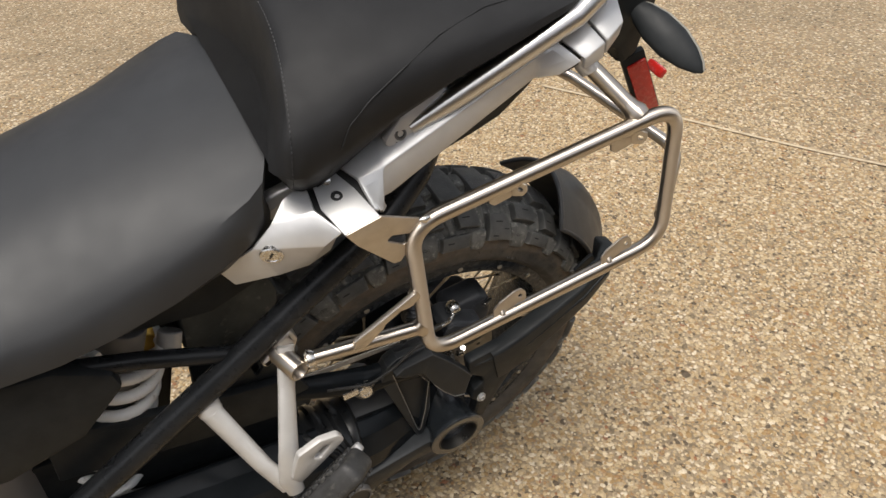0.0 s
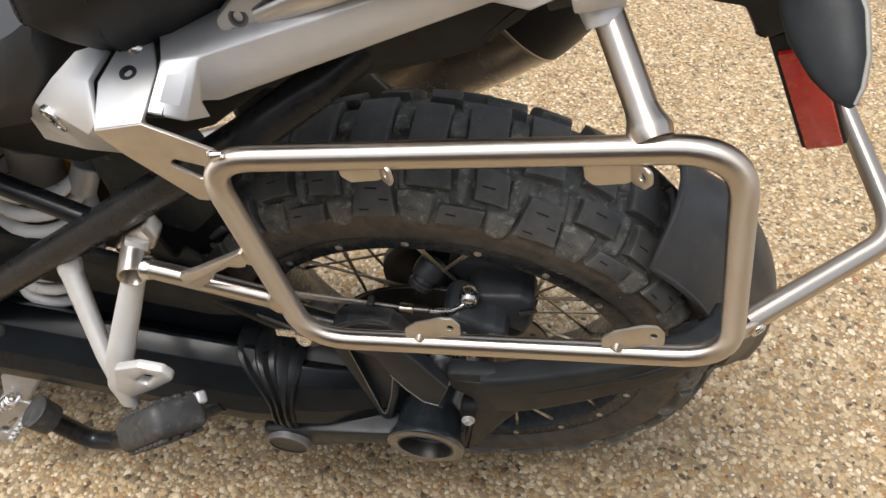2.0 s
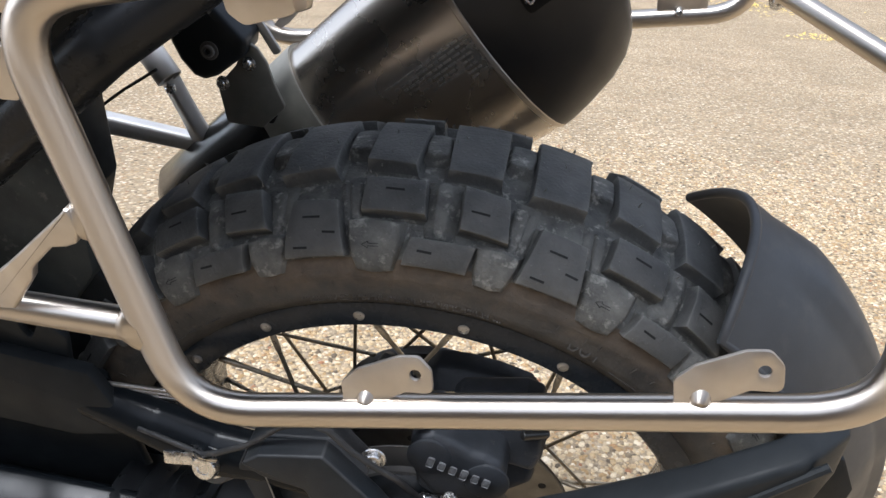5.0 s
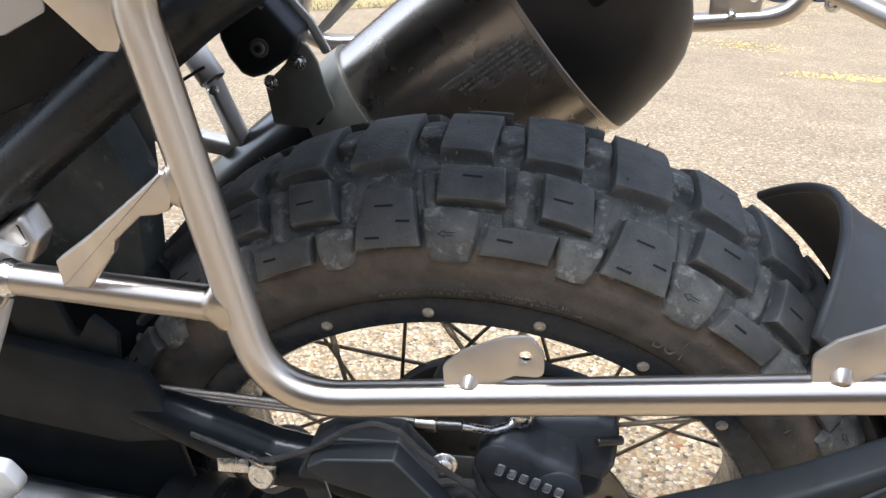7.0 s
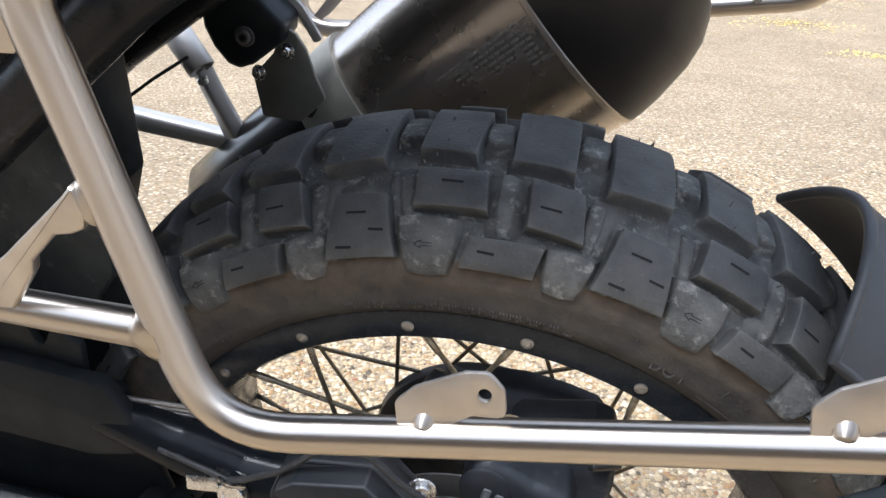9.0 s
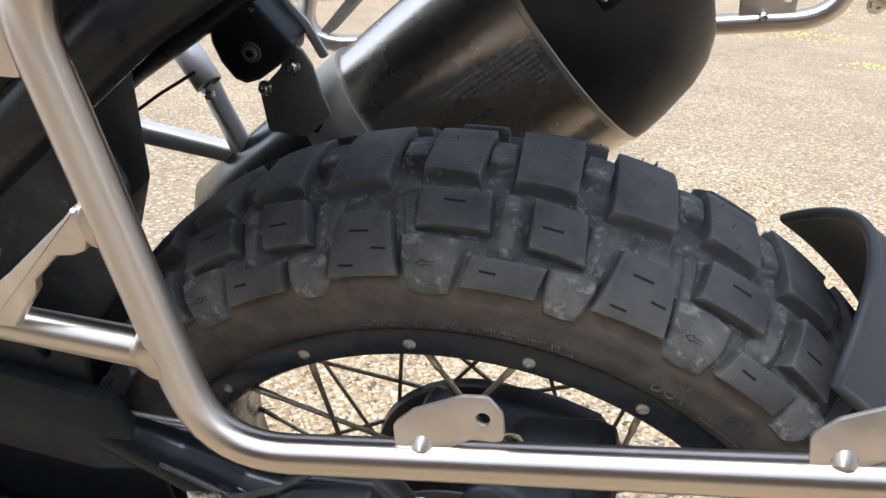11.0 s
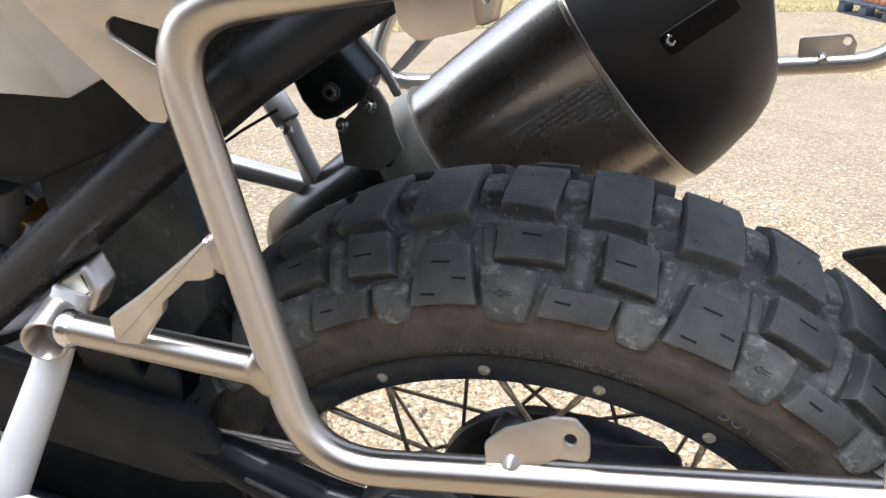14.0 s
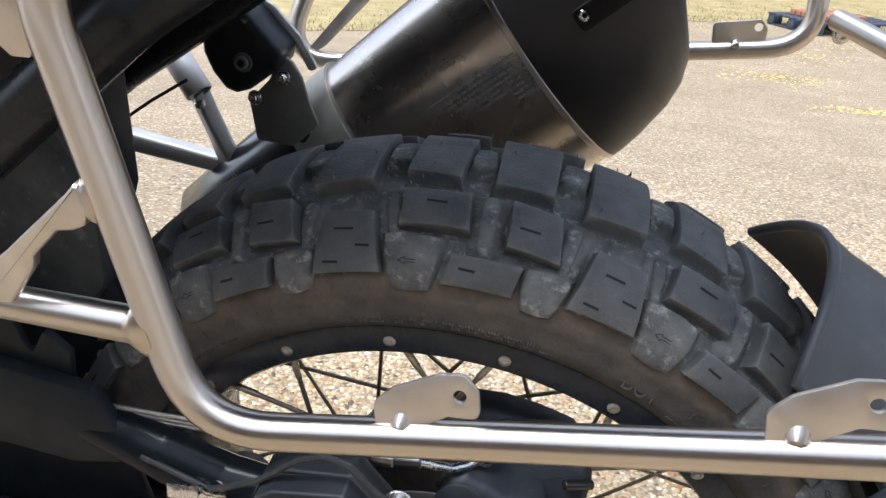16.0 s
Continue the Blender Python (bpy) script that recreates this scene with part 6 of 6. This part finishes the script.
part("mount_arm", tube([V(-0.222, 0.150, 0.345), V(-0.25, 0.14, 0.375), V(-0.28, 0.13, 0.40)], 0.014, 0.01, 14), SATIN_BLACK, MNT)

# -- rack and peg hanger on the far side --
FAR = part("pannier_rack", sweep(bmesh.new(), rounded([V(-0.13, 0.30, 0.488), V(0.215, 0.30, 0.548), V(0.256, 0.30, 0.318), V(-0.25, 0.30, 0.258)], 0.04, 8, True), RT, 18, True), STEEL, bike, "brushed stainless steel tube pannier rack hoop on the silencer side")
FARH = beam([V(-0.2735, 0.178, 0.272), V(-0.2705, 0.184, 0.250), V(-0.2650, 0.190, 0.222), V(-0.2600, 0.200, 0.185), V(-0.2560, 0.215, 0.13)], [0.0085, 0.0080, 0.0080, 0.0085, 0.009], [0.0060, 0.0085, 0.0095, 0.0105, 0.011], WHITE_ALLOY, "peg_hanger", bike, "grey cast passenger peg hanger on the silencer side")
part("peg_sleeve", sleeve((-0.2660, 0.166, 0.2745), (-0.2880, 0.176, 0.3010), 0.0125), WHITE_ALLOY, FARH)
part("clevis_pin", rod((-0.2700, 0.1690, 0.2660), (-0.2685, 0.1690, 0.2600), 0.0052, seg=16), CHROME, FARH)
part("cable", tube([V(-0.335, 0.12, 0.250), V(-0.285, 0.12, 0.284), V(-0.250, 0.12, 0.305)], 0.0014, 0, 8), BLACK_RUBBER, bike)
beam([V(-0.43, 0.18, 0.226), V(-0.36, 0.19, 0.2105), V(-0.27, 0.20, 0.190)], [0.0105, 0.0100, 0.0085], [0.008, 0.008, 0.008], WHITE_ALLOY, "front_leg", FARH)
part("lower_tab", slab(round2([(0.169, 0.308), (0.1665, 0.3335), (0.207, 0.3395), (0.2135, 0.331), (0.213, 0.316)], 0.004, 4), side_plane(0.297), 0.0026, 0.0005, holes=[circle2(0.2054, 0.3325, 0.0036)]), STEEL_PLATE, FAR, "bent steel mounting tab with a hole")
part("tab_pin", rod((0.188, 0.289, 0.317), (0.188, 0.298, 0.317), 0.0034, 0.0045, 12), STEEL_WELD, FAR)
part("strut", slab(round2([(-0.226, 0.262), (-0.196, 0.281), (-0.140, 0.338), (-0.158, 0.340), (-0.212, 0.279)], 0.004, 3), side_plane(0.298), 0.003, 0.0006), STEEL_PLATE, FAR)
part("tail_bolt", hexbolt((0.271, 0.287, 0.334), (0, -1, 0.1), 0.0052, 0.006), CHROME, FAR)

# -- front of the seat: side panel and the dark engine behind it --
part("side_panel", slab(round2([(-0.60, 0.375), (-0.465, 0.365), (-0.412, 0.337), (-0.406, 0.315), (-0.455, 0.262), (-0.535, 0.235), (-0.64, 0.24)], 0.010, 4), lean_plane(-0.142, 0.3, 0.1), 0.02, 0.006), PLASTIC, bike, "black moulded plastic side panel")
ENG = part("engine_casing", loft([[V(x, y * w, z0 + (z1 - z0) * k) for y, k in ((-0.7, 0), (-1, 0.2), (-1, 0.8), (-0.8, 1), (0.8, 1), (1, 0.8), (1, 0.2), (0.7, 0))] for x, w, z0, z1 in ((-0.50, 0.07, -0.03, 0.19), (-0.54, 0.12, -0.10, 0.24), (-0.66, 0.15, -0.15, 0.28), (-0.95, 0.17, -0.17, 0.30))]), SATIN_BLACK, bike, "dark cast gearbox and engine housing")
part("casing_bolt", hexbolt((-0.545, -0.1195, 0.10), (0.2, -1, 0), 0.006, 0.006), CHROME, ENG)
part("belly_pan", slab(round2([(-0.98, -0.19), (-0.69, -0.165), (-0.68, -0.15), (-0.98, -0.15)], 0.006, 3), side_plane(-0.15), 0.30, 0.004), SATIN_BLACK, bike)
part("stand_cap", rod((-0.486, -0.200, -0.040), (-0.472, -0.200, -0.064), 0.021, 0.019, 22), BLACK_RUBBER, STAND)
# rider's toothed steel foot peg with its clevis, spring and boot
RP = lean_plane(-0.188, -0.10, 0.10)
RPEG = part("rider_foot_peg", slab(round2([(-0.546, -0.058), (-0.505, -0.064), (-0.530, -0.112), (-0.572, -0.172), (-0.606, -0.196), (-0.640, -0.176), (-0.590, -0.112)], 0.006, 4), RP, 0.010, 0.002, holes=[round2([(-0.552, -0.112), (-0.544, -0.107), (-0.588, -0.166), (-0.598, -0.160)], 0.003, 3)]), SILVER_DULL, bike, "grey toothed steel rider foot peg")
for k in range(6):
    f = k / 5
    for x0, z0, x1, z1 in ((-0.526, -0.094, -0.584, -0.176), (-0.560, -0.084, -0.620, -0.164)):
        part("tooth", turned(bmesh.new(), RP @ V(x0 + (x1 - x0) * f, z0 + (z1 - z0) * f, 0), (0, -1, 0.1), [(-0.002, 0.0052), (0.004, 0.0050), (0.0045, 0.0034), (0.001, 0.0030)], 14), SILVER_DULL, RPEG)
part("clevis", slab(round2([(-0.528, -0.011), (-0.478, 0.039), (-0.454, 0.020), (-0.516, -0.070), (-0.556, -0.086)], 0.008, 4), lean_plane(-0.178, -0.03, 0.1), 0.022, 0.005, seg=3), SILVER_DULL, RPEG)
part("peg_spring", coil((-0.548, -0.188, -0.074), (-0.516, -0.188, -0.036), 0.0072, 0.0016, 6), CHROME, RPEG)
part("boot", slab(round2([(-0.481, 0.090), (-0.479, 0.035), (-0.537, -0.035), (-0.590, -0.020), (-0.545, 0.105)], 0.010, 4), lean_plane(-0.167, 0.03, 0.1), 0.040, 0.008, seg=4), BLACK_RUBBER, RPEG)
part("peg_bracket", slab(round2([(-0.487, 0.006), (-0.444, 0.036), (-0.458, -0.003), (-0.507, -0.050)], 0.006, 4), lean_plane(-0.160, 0.0, 0.1), 0.030, 0.006, seg=3), SATIN_BLACK, RPEG)
part("stand_stop", slab(round2([(-0.323, -0.128), (-0.302, -0.080), (-0.283, -0.099), (-0.310, -0.146)], 0.008, 4), side_plane(-0.142), 0.03, 0.006, seg=3), BLACK_RUBBER, STAND)
part("spring_hook", tube([V(-0.440, -0.155, 0.056), V(-0.418, -0.155, 0.050), V(-0.410, -0.155, 0.040), V(-0.420, -0.155, 0.034), V(-0.440, -0.155, 0.041)], 0.0016, 0.004, 8), CHROME, bike)
part("arm_lug", slab(round2([(-0.318, -0.06), (-0.290, -0.06), (-0.290, -0.112), (-0.312, -0.135), (-0.334, -0.130)], 0.006, 3), side_plane(-0.138), 0.02, 0.003), SATIN_BLACK, bike)
part("shock_mount", rod((-0.372, -0.055, 0.268), (-0.366, -0.005, 0.272), 0.016, 0.016, 20), GOLD, bike, "gold anodised shock absorber adjuster")
part("battery_box", slab(round2([(-0.60, -0.02), (-0.360, -0.02), (-0.335, 0.12), (-0.295, 0.22), (-0.285, 0.36), (-0.33, 0.42), (-0.60, 0.40)], 0.012, 3), side_plane(0.03), 0.07, 0.006), PLASTIC, bike, "black plastic box behind the shock absorber")
part("reservoir", rod((-0.352, -0.075, 0.258), (-0.342, -0.06, 0.283), 0.014, 0.014, 18), WHITE_ALLOY, bike)
part("arch_flap", slab(round2([(-0.33, 0.26), (-0.235, 0.245), (-0.208, 0.205), (-0.205, 0.14), (-0.33, 0.13)], 0.01, 3), side_plane(-0.062), 0.016, 0.004), PLASTIC, bike)

# ---- beyond the drive ----
def verge():
    """The dry lawn beyond the paving, a thin sheet with tufts at its edge."""
    edge = [(-14, 2.0), (-8, 5.4), (-3.6, 8.5), (-2.6, 9.2), (1.2, 12.4), (2.3, 12.9), (5, 13.2), (14, 13.0)]
    bm = bmesh.new()
    low = [bm.verts.new((x, y, ground_z(y) + 0.006)) for x, y in edge]
    mid = [bm.verts.new((x, y + 0.5, ground_z(y + 0.5) + 0.03)) for x, y in edge]
    far = [bm.verts.new((x * 1.5, 33, ground_z(33) + 0.03)) for x, y in edge]
    for a, b in ((low, mid), (mid, far)):
        for i in range(len(edge) - 1):
            bm.faces.new((a[i], a[i + 1], b[i + 1], b[i]))
    tagged(part("lawn_verge", bm, GRASS, None), "dry straw-coloured lawn verge beyond the paving", "lawn", kind="structure")
    rng = np.random.default_rng(3)
    ex, ey = np.array(edge).T
    n = 9000
    x = rng.uniform(-6, 6, n)
    y = np.interp(x, ex, ey) + np.abs(rng.normal(0, 1.6, n)) - 0.08
    tufts = bmesh.new()
    for px, py, h, a, lx, ly in zip(x, y, rng.uniform(0.02, 0.06, n), rng.uniform(0, 6.28, n), rng.normal(0, 0.02, n), rng.normal(0, 0.02, n)):
        z = ground_z(py) + 0.01
        c, k = math.cos(a) * 0.008, math.sin(a) * 0.008
        tufts.faces.new([tufts.verts.new(p) for p in ((px - c, py - k, z), (px + c, py + k, z), (px + lx, py + ly, z + h))])
    me = bpy.data.meshes.new("grass")
    tufts.to_mesh(me)
    tufts.free()
    me.materials.append(GRASS)
    tagged(new("grass", me), "short dry grass blades along the lawn edge", "grass", kind="stuff")


def litter():
    """Drifts of small fallen leaves and straw on the paving."""
    rng = np.random.default_rng(11)
    bm = bmesh.new()
    for cx, cy, sx, sy, n in ((2.28, 6.25, 0.24, 0.14, 190), (1.74, 8.15, 0.30, 0.20, 230), (2.45, 9.85, 0.25, 0.35, 120), (2.9, 11.1, 0.4, 0.3, 120), (1.9, 11.6, 0.9, 0.4, 160), (1.95, 6.2, 0.1, 0.06, 24)):
        for k in range(n):
            x, y = rng.normal(cx, sx), rng.normal(cy, sy)
            a, l, w = rng.uniform(0, 6.28), rng.uniform(0.012, 0.030), rng.uniform(0.005, 0.011)
            z = ground_z(y) + 0.004 + rng.uniform(0, 0.008)
            d, e = V(math.cos(a), math.sin(a), rng.uniform(-0.2, 0.3)) * l, V(-math.sin(a), math.cos(a), rng.uniform(-0.2, 0.2)) * w
            p = V(x, y, z)
            bm.faces.new([bm.verts.new(q) for q in (p - d, p + e - d * 0.2, p + d, p - e - d * 0.2)])
    tagged(part("fallen_leaves", bm, LEAF, None, smooth=False), "drifts of small yellow fallen leaves on the paving", "leaves", kind="stuff")


def pallet():
    """A blue-grey plastic pallet on the verge, with bricks on it."""
    m = pose(3.30, 12.62, ground_z(12.6), 0, 0, 24)
    body = new("plastic_pallet")
    body.matrix_basis = m
    tagged(body, "dark blue-grey plastic pallet lying at the lawn edge", "pallet")
    for j in range(7):
        part("deck_board", block((1.50, 0.12, 0.03), Matrix.Translation((0, -0.51 + 0.17 * j, 0.165)), 0.006), FARPLASTIC, body)
    for i in range(3):
        part("runner", block((0.14, 1.16, 0.02), Matrix.Translation((-0.66 + 0.66 * i, 0, 0.014)), 0.004), FARPLASTIC, body)
        for j in range(3):
            part("foot_block", block((0.16, 0.14, 0.126), Matrix.Translation((-0.66 + 0.66 * i, -0.5 + 0.5 * j, 0.087)), 0.012), FARPLASTIC, body)
    clay = finish("red_brown_clay", (0.22, 0.09, 0.05), (0.32, 0.14, 0.08), (0.75, 0.9), 0.0, 20, 200, 0.001, 0.4)
    me_bm = block((0.23, 0.11, 0.076), Matrix(), 0.004)
    first = part("brick", me_bm, clay, None)
    first.matrix_basis = m @ Matrix.Translation((-0.45, -0.40, 0.221))
    tagged(first, "red-brown clay brick lying on the plastic pallet", "brick", group="bricks on the pallet")
    for k in range(1, 18):
        i, j = k % 6, k // 6
        copy_thing(first, m @ pose(-0.45 + 0.25 * j, -0.40 + 0.13 * i, 0.221, 0, 0, (k * 37) % 5 - 2))


verge()
litter()
pallet()
